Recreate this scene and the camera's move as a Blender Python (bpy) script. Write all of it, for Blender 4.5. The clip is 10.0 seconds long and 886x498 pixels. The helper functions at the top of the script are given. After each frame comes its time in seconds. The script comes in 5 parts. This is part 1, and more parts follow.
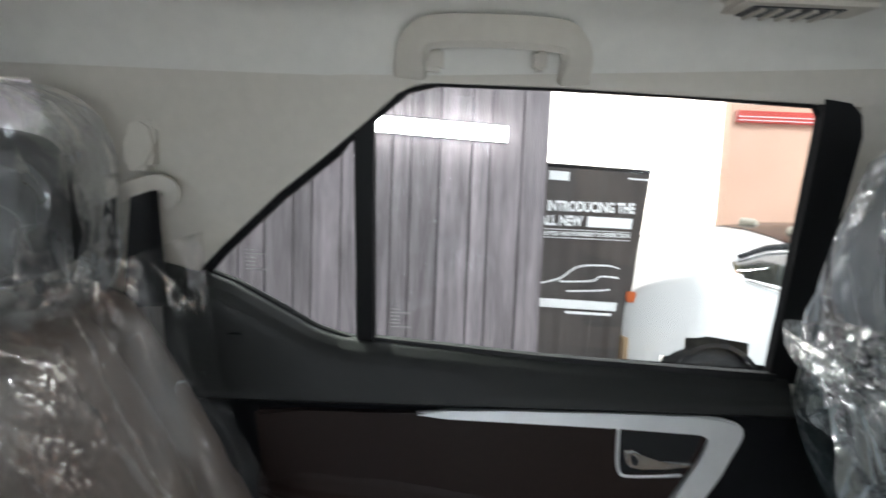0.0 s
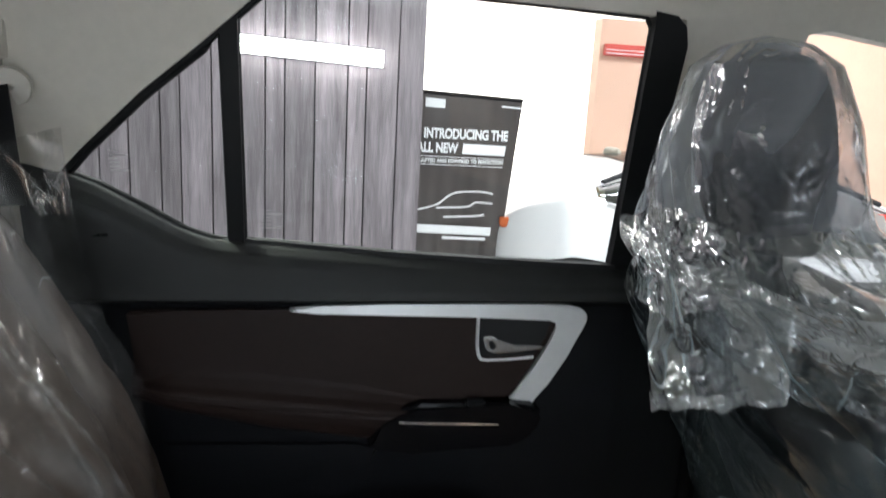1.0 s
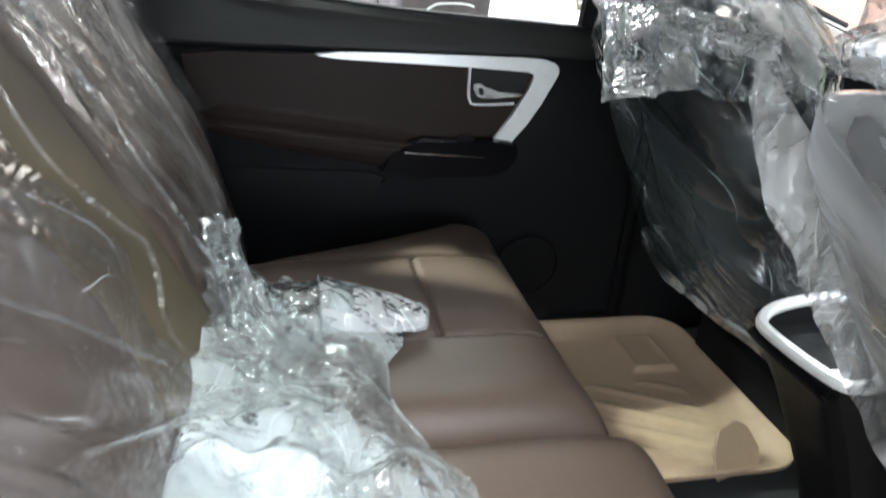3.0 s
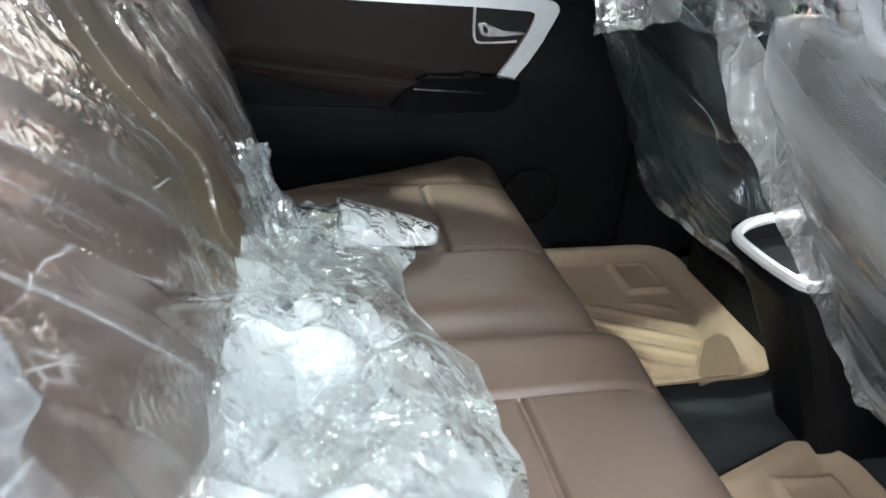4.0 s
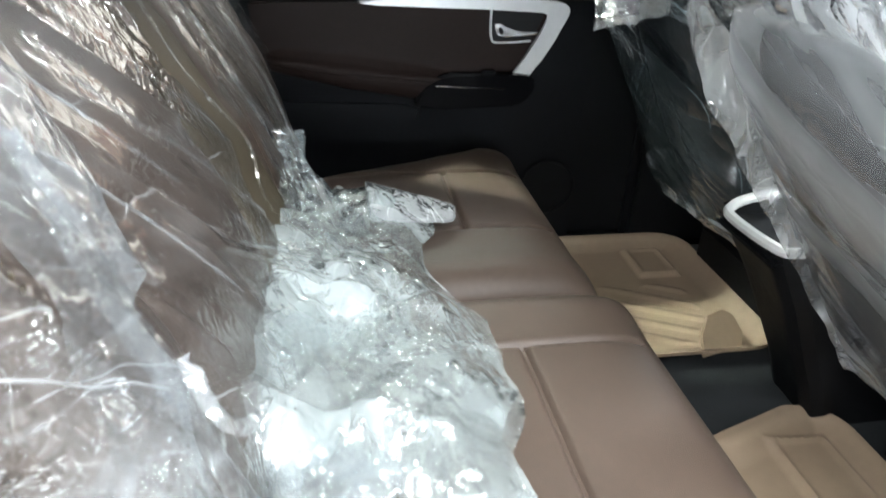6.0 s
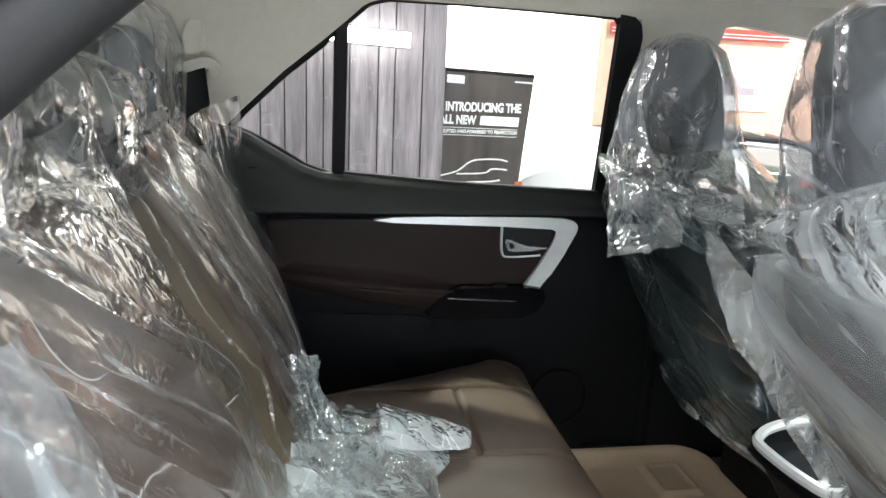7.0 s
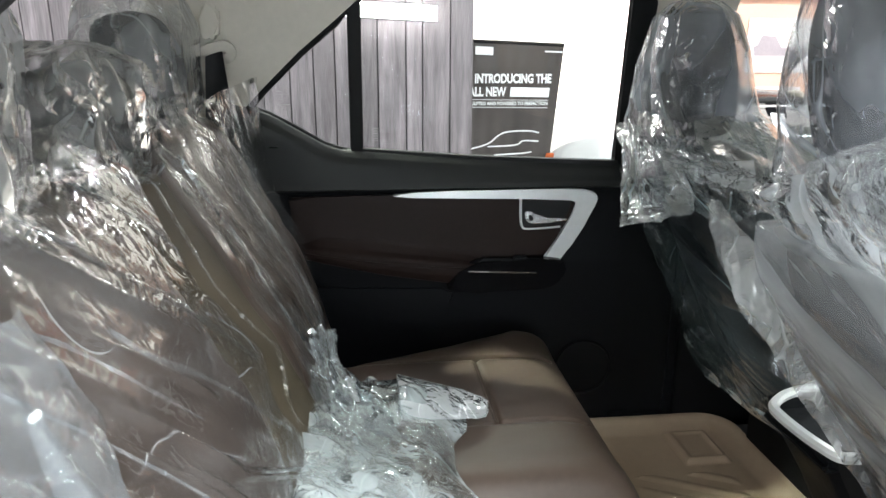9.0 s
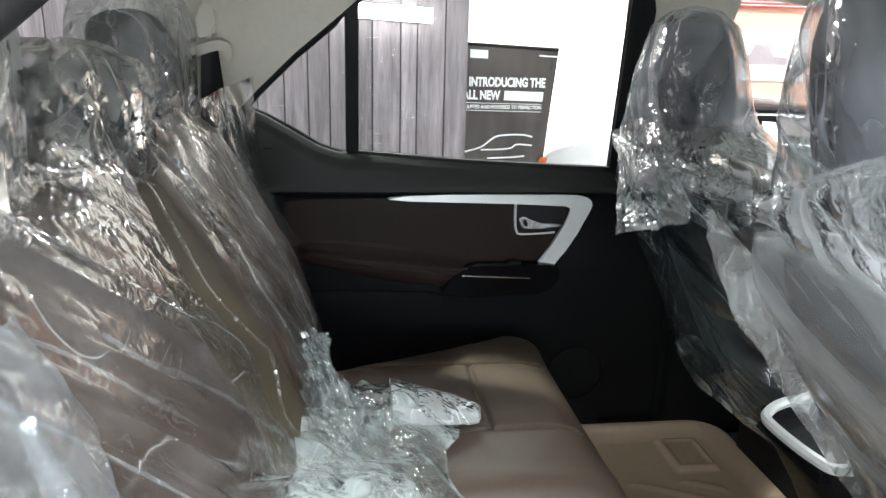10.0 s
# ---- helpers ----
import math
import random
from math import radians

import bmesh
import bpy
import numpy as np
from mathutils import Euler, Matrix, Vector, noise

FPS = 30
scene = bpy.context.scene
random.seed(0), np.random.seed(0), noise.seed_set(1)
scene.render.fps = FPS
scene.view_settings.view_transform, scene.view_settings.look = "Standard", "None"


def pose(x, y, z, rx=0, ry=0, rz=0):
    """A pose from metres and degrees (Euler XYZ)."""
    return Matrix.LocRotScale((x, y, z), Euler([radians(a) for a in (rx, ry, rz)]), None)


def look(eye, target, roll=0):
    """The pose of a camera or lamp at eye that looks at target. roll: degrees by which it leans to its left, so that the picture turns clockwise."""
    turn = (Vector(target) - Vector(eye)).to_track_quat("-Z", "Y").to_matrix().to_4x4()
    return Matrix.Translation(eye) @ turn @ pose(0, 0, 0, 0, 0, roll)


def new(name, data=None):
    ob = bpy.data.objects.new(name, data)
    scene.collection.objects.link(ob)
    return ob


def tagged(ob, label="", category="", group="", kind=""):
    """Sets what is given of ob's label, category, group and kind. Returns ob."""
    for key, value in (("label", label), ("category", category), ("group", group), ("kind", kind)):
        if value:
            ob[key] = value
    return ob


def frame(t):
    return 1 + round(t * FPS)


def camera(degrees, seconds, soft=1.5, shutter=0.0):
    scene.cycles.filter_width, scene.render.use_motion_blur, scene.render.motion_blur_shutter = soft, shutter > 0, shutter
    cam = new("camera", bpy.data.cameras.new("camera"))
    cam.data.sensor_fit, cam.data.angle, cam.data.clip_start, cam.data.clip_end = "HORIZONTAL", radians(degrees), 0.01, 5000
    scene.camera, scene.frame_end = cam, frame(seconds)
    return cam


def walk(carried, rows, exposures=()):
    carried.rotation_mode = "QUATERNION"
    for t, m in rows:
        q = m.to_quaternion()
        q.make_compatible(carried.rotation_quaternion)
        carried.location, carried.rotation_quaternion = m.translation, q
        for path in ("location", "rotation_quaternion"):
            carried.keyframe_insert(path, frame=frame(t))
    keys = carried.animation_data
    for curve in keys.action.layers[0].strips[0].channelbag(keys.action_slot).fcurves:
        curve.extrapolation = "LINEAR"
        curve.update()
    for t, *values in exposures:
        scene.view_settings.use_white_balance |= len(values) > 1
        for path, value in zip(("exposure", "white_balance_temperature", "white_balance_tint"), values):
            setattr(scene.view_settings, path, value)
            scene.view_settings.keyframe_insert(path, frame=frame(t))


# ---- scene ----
cam = camera(64.55, 10.0, soft=1.5, shutter=0.5)
PATH = [
    (0.0, look((0.0882, -0.3544, 1.4629), (0.1221, 1.6297, 1.2137), 2.21)),
    (0.5, look((0.0918, -0.3699, 1.4456), (0.3852, 1.5838, 1.1343), 2.84)),
    (1.0, look((0.1055, -0.4226, 1.4202), (0.4783, 1.4980, 1.0048), 3.18)),
    (1.5, look((0.1073, -0.4922, 1.3980), (0.4609, 1.3972, 0.8457), 3.19)),
    (2.0, look((0.0965, -0.5776, 1.3705), (0.4233, 1.2786, 0.7012), 3.34)),
    (2.5, look((0.0437, -0.6576, 1.3568), (0.4355, 1.1430, 0.5794), 4.29)),
    (3.0, look((0.0071, -0.7261, 1.3301), (0.4509, 1.0317, 0.4858), 4.83)),
    (3.2, look((-0.0174, -0.7402, 1.3548), (0.4463, 0.9813, 0.4486), 4.86)),
    (4.3, look((-0.0186, -0.9087, 1.3272), (0.3523, 0.7985, 0.3536), 3.12)),
    (4.5, look((-0.0052, -0.9413, 1.3223), (0.3399, 0.7698, 0.3461), 2.47)),
    (5.0, look((-0.0062, -1.0067, 1.3317), (0.3293, 0.6974, 0.3399), 2.54)),
    (5.2, look((-0.0204, -1.0208, 1.3357), (0.3233, 0.6788, 0.3391), 2.88)),
    (6.3, look((-0.0152, -0.9786, 1.3647), (0.2942, 0.7962, 0.4962), 2.25)),
    (6.5, look((-0.0319, -0.9594, 1.3809), (0.2994, 0.8881, 0.6903), 2.75)),
    (7.0, look((-0.0431, -0.9455, 1.4139), (0.2942, 0.9671, 0.9363), 2.60)),
    (7.5, look((-0.0368, -0.9472, 1.4136), (0.2689, 0.9595, 0.8927), 1.46)),
    (8.0, look((-0.0232, -0.9444, 1.4168), (0.2348, 0.9610, 0.8666), 0.70)),
    (8.5, look((-0.0127, -0.9495, 1.4209), (0.2272, 0.9552, 0.8598), 0.56)),
    (9.0, look((0.0017, -0.9719, 1.4201), (0.2260, 0.9372, 0.8677), 0.37)),
    (9.5, look((0.0009, -0.9756, 1.4231), (0.2318, 0.9336, 0.8736), 0.88)),
    (10.0, look((-0.0067, -0.9638, 1.4238), (0.2454, 0.9433, 0.8764), 1.54)),
]
walk(cam, PATH, [(0.0, 0.66, 6350, 12), (1.5, 0.62, 6350, 12), (2.5, 0.98, 6350, 12), (3.2, 1.30, 6350, 12), (4.4, 1.17, 6350, 12), (5.2, 1.0, 6350, 12), (6.3, 1.10, 6500, 10), (7.0, 0.96, 6550, 10), (10.0, 0.86, 6500, 10)])

# ---------------------------------------------------------------- light
world = bpy.data.worlds.new("showroom_air")
world.use_nodes = True
world.node_tree.nodes["Background"].inputs[0].default_value = (0.9, 0.95, 1.0, 1)
world.node_tree.nodes["Background"].inputs[1].default_value = 0.6
scene.world = world


def unseen_lamp(x, y, z, sx, sy, watts, target=None):
    """An unseen area lamp under the showroom ceiling, added to light the scene."""
    data = bpy.data.lights.new("unseen_lamp", "AREA")
    data.shape, data.size, data.size_y, data.energy = "RECTANGLE", sx, sy, watts
    data.color = (0.93, 0.975, 1.0)
    ob = new("unseen_lamp", data)
    ob.matrix_world = look((x, y, z), target or (x, y + 0.001, 0))
    return ob


# added lamps out of view; they brighten seats, films, boards, parked car and walls
for lx, ly, w in ((-1.9, -3.0, 78), (1.9, -2.7, 120), (3.6, -1.8, 60), (0.2, -5.2, 16), (3.0, -5.4, 20), (0.80, -1.70, 32), (-2.6, 1.9, 22),
                  (0.7, 2.1, 8), (3.4, 2.2, 50), (2.6, 6.6, 120), (5.8, 1.0, 22), (4.4, 3.4, 90), (-4.0, 0.0, 50)):
    unseen_lamp(lx, ly, 3.25, 1.25, 0.30 if ly < -1 else 0.09, w)
# an unseen lamp beside the open doorway, added to light the cushion and mats
unseen_lamp(0.15, -2.35, 3.25, 1.25, 0.30, 62, (0.3, -0.4, 0.7))
# unseen lamps beyond the far door, added to shine greenish through the side window
far_lamp = unseen_lamp(-1.57, 1.64, 3.2, 0.14, 0.08, 1.6, (0.27, 0.41, 0.745))
board_lamp = unseen_lamp(0.2, 3.3, 3.2, 1.2, 0.12, 5.0, (0.3, 0.0, 0.7))
for greenish in (far_lamp, board_lamp):
    greenish.data.color = (0.90, 1.0, 0.86)
    greenish.data.spread = math.radians(80)
far_lamp.data.spread = math.radians(18)

# ---------------------------------------------------------------- materials
def material(name, base, rough=0.5, metal=0.0, spread=0.12, grain=60.0, stain=3.0, bump=0.15, bump_scale=220.0, kind="noise", coat=0.0, stretch=None, shine=0.5):
    """A procedural surface: two scales of colour variation and a fine relief."""
    m = bpy.data.materials.new(name)
    m.use_nodes = True
    nt = m.node_tree
    p = nt.nodes["Principled BSDF"]
    tc = nt.nodes.new("ShaderNodeTexCoord")
    src = tc.outputs["Object"]
    if stretch:
        mp = nt.nodes.new("ShaderNodeMapping")
        mp.inputs["Scale"].default_value = stretch
        nt.links.new(src, mp.inputs["Vector"])
        src = mp.outputs["Vector"]
    mix = None
    col = None
    for scale, amount in ((stain, spread), (grain, spread * 0.6)):
        n = nt.nodes.new("ShaderNodeTexNoise")
        n.inputs["Scale"].default_value, n.inputs["Detail"].default_value = scale, 5
        nt.links.new(src, n.inputs["Vector"])
        ramp = nt.nodes.new("ShaderNodeMapRange")
        ramp.inputs["From Min"].default_value, ramp.inputs["From Max"].default_value = 0.3, 0.7
        ramp.inputs["To Min"].default_value, ramp.inputs["To Max"].default_value = 1 - amount, 1 + amount
        nt.links.new(n.outputs["Fac"], ramp.inputs["Value"])
        mul = nt.nodes.new("ShaderNodeVectorMath")
        mul.operation = "SCALE"
        if col is None:
            mul.inputs[0].default_value = base[:3]
        else:
            nt.links.new(col, mul.inputs[0])
        nt.links.new(ramp.outputs["Result"], mul.inputs["Scale"])
        col = mul.outputs["Vector"]
        mix = n
    nt.links.new(col, p.inputs["Base Color"])
    rr = nt.nodes.new("ShaderNodeMapRange")
    rr.inputs["To Min"].default_value, rr.inputs["To Max"].default_value = max(rough - 0.08, 0.02), min(rough + 0.08, 1)
    nt.links.new(mix.outputs["Fac"], rr.inputs["Value"])
    nt.links.new(rr.outputs["Result"], p.inputs["Roughness"])
    p.inputs["Metallic"].default_value = metal
    p.inputs["Coat Weight"].default_value = coat
    p.inputs["Specular IOR Level"].default_value = shine
    if bump:
        if kind == "leather":
            t = nt.nodes.new("ShaderNodeTexVoronoi")
            t.feature = "DISTANCE_TO_EDGE"
            t.inputs["Scale"].default_value = bump_scale
            out = t.outputs["Distance"]
        else:
            t = nt.nodes.new("ShaderNodeTexNoise")
            t.inputs["Scale"].default_value, t.inputs["Detail"].default_value = bump_scale, 4
            out = t.outputs["Fac"]
        nt.links.new(src, t.inputs["Vector"])
        b = nt.nodes.new("ShaderNodeBump")
        b.inputs["Strength"].default_value, b.inputs["Distance"].default_value = bump, 0.002
        nt.links.new(out, b.inputs["Height"])
        nt.links.new(b.outputs["Normal"], p.inputs["Normal"])
    return m


def film_material(name, haze=0.02, cell=8.0, turn=0.0, pull=4.0, flat=0.10, fine=0.15, patch=0.3, sparkle=0.7, lines=0.2, sheets=0.05, rough=0.04, tint=(0.965, 0.967, 0.968), gain=1.0, seed=0.0, body=(0.84, 0.87, 0.89)):
    """Thin clear plastic sheet. It mirrors at a slant as film does; flat: tilt of its broad facets, pulled along one direction; fine: tilt of fine wrinkles; sparkle: tilt of
    the small facets in crushed patches, which cover the share patch; haze and sheets: milkiness, even and in doubled layers; lines: white creases."""
    m = bpy.data.materials.new(name)
    m.use_nodes = True
    nt = m.node_tree
    nt.nodes.remove(nt.nodes["Principled BSDF"])
    out = nt.nodes["Material Output"]

    def node(kind, **sockets):
        n = nt.nodes.new("ShaderNode" + kind)
        for key, value in sockets.items():
            sock = n.inputs[int(key[1:])] if key[0] == "i" and key[1:].isdigit() else n.inputs[key.replace("_", " ")]
            if isinstance(value, bpy.types.NodeSocket):
                nt.links.new(value, sock)
            else:
                sock.default_value = value
        return n

    def vmath(op, a, b):
        n = node("VectorMath", i0=a)
        n.operation = op
        sock = n.inputs["Scale"] if op == "SCALE" else n.inputs[1]
        if isinstance(b, bpy.types.NodeSocket):
            nt.links.new(b, sock)
        else:
            sock.default_value = b
        return n.outputs["Vector"]

    def math_(op, a, b=0.0):
        n = node("Math", i0=a, i1=b)
        n.operation = op
        return n.outputs["Value"]

    def ramp(value, a, b, c, d):
        n = node("MapRange", Value=value)
        for k, q in (("From Min", a), ("From Max", b), ("To Min", c), ("To Max", d)):
            n.inputs[k].default_value = q
        return n.outputs["Result"]

    def cloud(vector, scale, detail=2.0, what="Fac"):
        return node("TexNoise", Vector=vector, Scale=scale, Detail=detail).outputs[what]

    def cells(vector, scale):
        c = node("TexVoronoi", Vector=vector, Scale=scale)
        e = node("TexVoronoi", Vector=vector, Scale=scale)
        e.feature = "DISTANCE_TO_EDGE"
        return c.outputs["Color"], e.outputs["Distance"]

    where = vmath("ADD", node("TexCoord").outputs["Object"], (seed, seed * 0.7, -seed))
    half = (0.5, 0.5, 0.5)
    bent = vmath("ADD", where, vmath("SCALE", vmath("SUBTRACT", cloud(where, 5.0, 2.0, "Color"), half), 0.07))
    mp = node("Mapping", Vector=bent)
    mp.vector_type = "TEXTURE"
    mp.inputs["Rotation"].default_value = (turn, 0, 0)
    mp.inputs["Scale"].default_value = (1, pull, 1)
    pulled = mp.outputs["Vector"]
    small, small_edge = cells(bent, cell * 6.0)
    tiny, _ = cells(bent, cell * 13.0)
    crush = ramp(cloud(where, 8.0, 3.0), 0.70 - 0.35 * patch, 0.76 - 0.33 * patch, 0.0, 1.0)
    where_fine = ramp(cloud(where, 4.0), 0.38, 0.60, 0.2, 1.0)

    def creases(vector, scale):
        """Distance from sharp winding creases: 0 on them."""
        return math_("ABSOLUTE", math_("SUBTRACT", cloud(vector, scale, 0.0), 0.5))

    c1, c2, c3, c4 = creases(pulled, cell), creases(pulled, cell * 2.6), creases(pulled, cell * 7.0), creases(bent, cell * 13.0)
    height = math_("ADD", math_("MULTIPLY", c1, flat * 1.6 / cell), math_("MULTIPLY", c2, flat * 1.6 / (cell * 2.6)))
    wrinkle = math_("ADD", math_("MULTIPLY", c3, fine * 2.0 / (cell * 7.0)), math_("MULTIPLY", c4, fine * 1.6 / (cell * 13.0)))
    height = math_("ADD", height, math_("MULTIPLY", wrinkle, where_fine))
    relief = node("Bump", Strength=1.0, Distance=1.0, Height=height)
    normal = relief.outputs["Normal"]
    for colour, k in ((small, sparkle), (tiny, sparkle * 0.9)):
        d = vmath("SCALE", vmath("SCALE", vmath("SUBTRACT", colour, half), k), crush)
        normal = vmath("ADD", normal, d)
    normal = vmath("NORMALIZE", normal, half)

    line = math_("MAXIMUM", ramp(c1, 0.0, 0.006, 1.0, 0.0), ramp(c2, 0.0, 0.012, 0.7, 0.0))
    line = math_("MAXIMUM", line, math_("MULTIPLY", ramp(small_edge, 0.0, 0.06, 0.6, 0.0), crush))
    line = math_("MULTIPLY", line, ramp(cloud(bent, 9.0, 3.0), 0.46, 0.62, 0.0, lines))
    veil = ramp(cloud(pulled, cell * 1.3, 3.0), 0.52, 0.62, 0.0, sheets)
    mist = ramp(cloud(pulled, 5.0, 4.0), 0.35, 0.72, haze * 0.4, haze * 1.8)
    amount = math_("MINIMUM", math_("ADD", math_("ADD", mist, veil), line), 0.95)

    clear = node("BsdfTransparent", Color=(*tint, 1))
    milk = node("BsdfDiffuse", Color=(*body, 1))
    back = node("BsdfTranslucent", Color=(*body, 1))
    body_mix = node("MixShader", i0=0.45, i1=milk.outputs[0], i2=back.outputs[0])
    shine = node("BsdfGlossy", Color=(1, 1, 1, 1), Roughness=rough, Normal=normal)
    m1 = node("MixShader", i0=amount, i1=clear.outputs[0], i2=body_mix.outputs[0])
    slant = math_("POWER", node("LayerWeight", Blend=0.5, Normal=normal).outputs["Facing"], 5.0)
    g = math_("MINIMUM", ramp(slant, 0.0, 1.0, 0.08 * gain, 1.7 * gain), 0.85)
    m2 = node("MixShader", i0=g, i1=m1.outputs[0], i2=shine.outputs[0])
    nt.links.new(m2.outputs[0], out.inputs["Surface"])
    return m


def glass_material(name, tint=(0.93, 0.95, 0.95), gloss=0.05):
    m = bpy.data.materials.new(name)
    m.use_nodes = True
    nt = m.node_tree
    nt.nodes.remove(nt.nodes["Principled BSDF"])
    clear, shine, mixer, fr = (nt.nodes.new("ShaderNode" + k) for k in ("BsdfTransparent", "BsdfGlossy", "MixShader", "Fresnel"))
    clear.inputs["Color"].default_value = (*tint, 1)
    shine.inputs["Roughness"].default_value = 0.02
    fr.inputs["IOR"].default_value = 1.45
    nt.links.new(fr.outputs[0], mixer.inputs[0])
    nt.links.new(clear.outputs[0], mixer.inputs[1])
    nt.links.new(shine.outputs[0], mixer.inputs[2])
    nt.links.new(mixer.outputs[0], nt.nodes["Material Output"].inputs["Surface"])
    return m


def glow_material(name, colour, strength):
    m = bpy.data.materials.new(name)
    m.use_nodes = True
    p = m.node_tree.nodes["Principled BSDF"]
    p.inputs["Base Color"].default_value = (*colour, 1)
    p.inputs["Emission Color"].default_value = (*colour, 1)
    p.inputs["Emission Strength"].default_value = strength
    return m


BROWN = material("brown_leather", (0.067, 0.0475, 0.0365), 0.45, spread=0.10, grain=90, bump=0.25, bump_scale=420, kind="leather", shine=0.3)
BROWN_DARK = material("dark_brown_leather", (0.019, 0.0115, 0.0098), 0.48, spread=0.10, grain=90, bump=0.25, bump_scale=420, kind="leather", shine=0.13)
BLACK_VINYL = material("black_vinyl", (0.0065, 0.007, 0.0085), 0.5, spread=0.12, bump=0.2, bump_scale=520, kind="leather", shine=0.12)
SOFT_BLACK = material("soft_black_door_capping", (0.018, 0.0185, 0.018), 0.55, spread=0.08, bump=0.2, bump_scale=520, kind="leather", shine=0.3)
SEAT_BLACK = material("black_seat_leather", (0.013, 0.013, 0.015), 0.5, spread=0.10, bump=0.2, bump_scale=420, kind="leather", shine=0.25)
BLACK_PLASTIC = material("black_grained_plastic", (0.006, 0.0065, 0.0075), 0.55, spread=0.12, bump=0.22, bump_scale=650, shine=0.13)
PIANO = material("gloss_black_plastic", (0.005, 0.005, 0.006), 0.16, spread=0.05, bump=0.0, shine=0.09)
RUBBER = material("black_rubber", (0.008, 0.008, 0.009), 0.6, spread=0.15, bump=0.1, shine=0.28)
SEAL_GREY = material("satin_dark_grey_rubber", (0.035, 0.038, 0.042), 0.38, spread=0.12, bump=0.05, shine=0.5)
SILVER = material("satin_silver_paint", (0.76, 0.77, 0.77), 0.34, metal=0.3, spread=0.04, bump=0.03)
CHROME = material("chrome", (0.88, 0.88, 0.89), 0.10, metal=1.0, spread=0.03, bump=0.0)
LEVER = material("polished_lever_metal", (0.9, 0.9, 0.91), 0.20, metal=1.0, spread=0.02, bump=0.0)
HEADLINER = material("grey_beige_headliner_cloth", (0.725, 0.705, 0.65), 0.9, spread=0.05, grain=40, bump=0.3, bump_scale=500)
TRIM_BEIGE = material("grey_beige_pillar_plastic", (0.615, 0.575, 0.505), 0.55, spread=0.05, bump=0.15, bump_scale=600)
BARE = material("olive_brown_bare_leather", (0.074, 0.060, 0.039), 0.6, spread=0.08, grain=60, bump=0.2, bump_scale=420, kind="leather", shine=0.12)
CARPET = material("charcoal_carpet", (0.02, 0.023, 0.025), 0.95, spread=0.25, grain=140, bump=0.9, bump_scale=380)
MAT_TAN = material("tan_rubber_floor_mat", (0.32, 0.235, 0.160), 0.6, spread=0.07, grain=50, bump=0.3, bump_scale=420)
CARD = material("brown_cardboard", (0.36, 0.25, 0.15), 0.8, spread=0.12, bump=0.2)
FILM = film_material("clear_taut_plastic_sheet", 0.030, 4.5, -0.75, 7.0, 0.11, 0.15, 0.24, 0.5, 0.5, 0.08, 0.05, (0.84, 0.83, 0.83), 0.62)
FILM_STEEP = film_material("clear_crinkled_plastic_sheet", 0.03, 8.0, -1.15, 7.0, 0.45, 0.4, 0.25, 0.8, 0.5, 0.08, 0.05, gain=0.75)
FILM_SIDE = film_material("clear_slack_plastic_sheet", 0.035, 4.5, -1.0, 2.6, 0.26, 0.12, 0.25, 0.8, 0.25, 0.14, 0.06, (0.89, 0.885, 0.87), 0.5, seed=2.0)
FILM_HEAD = film_material("clear_loose_headrest_bag", 0.19, 5.0, -0.7, 2.0, 0.5, 0.25, 0.50, 0.9, 0.3, 0.24, 0.06, gain=1.0, seed=3.0)
FILM_SEAT = film_material("clear_bluish_seat_film", 0.04, 5.0, 0.45, 6.0, 0.4, 0.2, 0.06, 0.6, 0.5, 0.08, 0.07, (0.86, 0.90, 0.92), 0.9, body=(0.68, 0.85, 0.92))
FILM_TENT = film_material("clear_taut_headrest_bag", 0.21, 4.5, 1.2, 2.5, 0.4, 0.25, 0.35, 0.8, 0.7, 0.26, 0.08, (0.94, 0.95, 0.965), 0.9, body=(0.74, 0.79, 0.87))
FILM_LOOSE = film_material("whitish_crumpled_plastic_bag", 0.24, 4.0, -0.6, 3.0, 0.5, 0.2, 0.25, 0.7, 0.4, 0.28, 0.08, (0.93, 0.945, 0.955), 1.2, body=(0.74, 0.79, 0.83))
FILM_FOLD = film_material("milky_doubled_plastic_film", 0.34, 6.0, 1.1, 3.0, 0.5, 0.4, 0.35, 0.9, 0.5, 0.2, 0.08, (0.93, 0.955, 0.965), 1.5)
FILM_GLINT = film_material("clear_glinting_plastic_bag", 0.15, 5.0, 0.9, 4.0, 0.7, 0.5, 0.45, 1.0, 0.6, 0.14, 0.07, (0.94, 0.955, 0.965), 2.5, seed=5.0, body=(0.72, 0.84, 0.9))
FILM_HEM = film_material("whitish_gathered_plastic_hem", 0.32, 9.0, 0.5, 2.0, 0.7, 0.5, 0.6, 0.9, 0.45, 0.2, 0.10, (0.94, 0.957, 0.965), 1.8)
FILM_BAND = film_material("milky_gathered_plastic_film", 0.09, 5.0, -0.8, 4.0, 0.3, 0.15, 0.05, 0.6, 0.3, 0.14, 0.08, (0.93, 0.945, 0.955), 0.6, body=(0.56, 0.61, 0.65))
FILM_WHITE = film_material("milky_crumpled_plastic_film", 0.26, 6.0, 0.9, 2.5, 0.35, 0.25, 0.6, 0.7, 0.25, 0.32, 0.09, (0.92, 0.95, 0.955), 1.15, body=(0.60, 0.665, 0.67))
FILM_HAZY = film_material("hazy_plastic_film", 0.42, 3.0, 0.6, 5.0, 0.2, 0.05, 0.0, 0.4, 0.25, 0.05, 0.14, (0.92, 0.93, 0.96), 0.5)
GLASS = glass_material("window_glass")
WHITE_WALL = material("white_wall_paint", (0.85, 0.85, 0.84), 0.7, spread=0.03, bump=0.1)
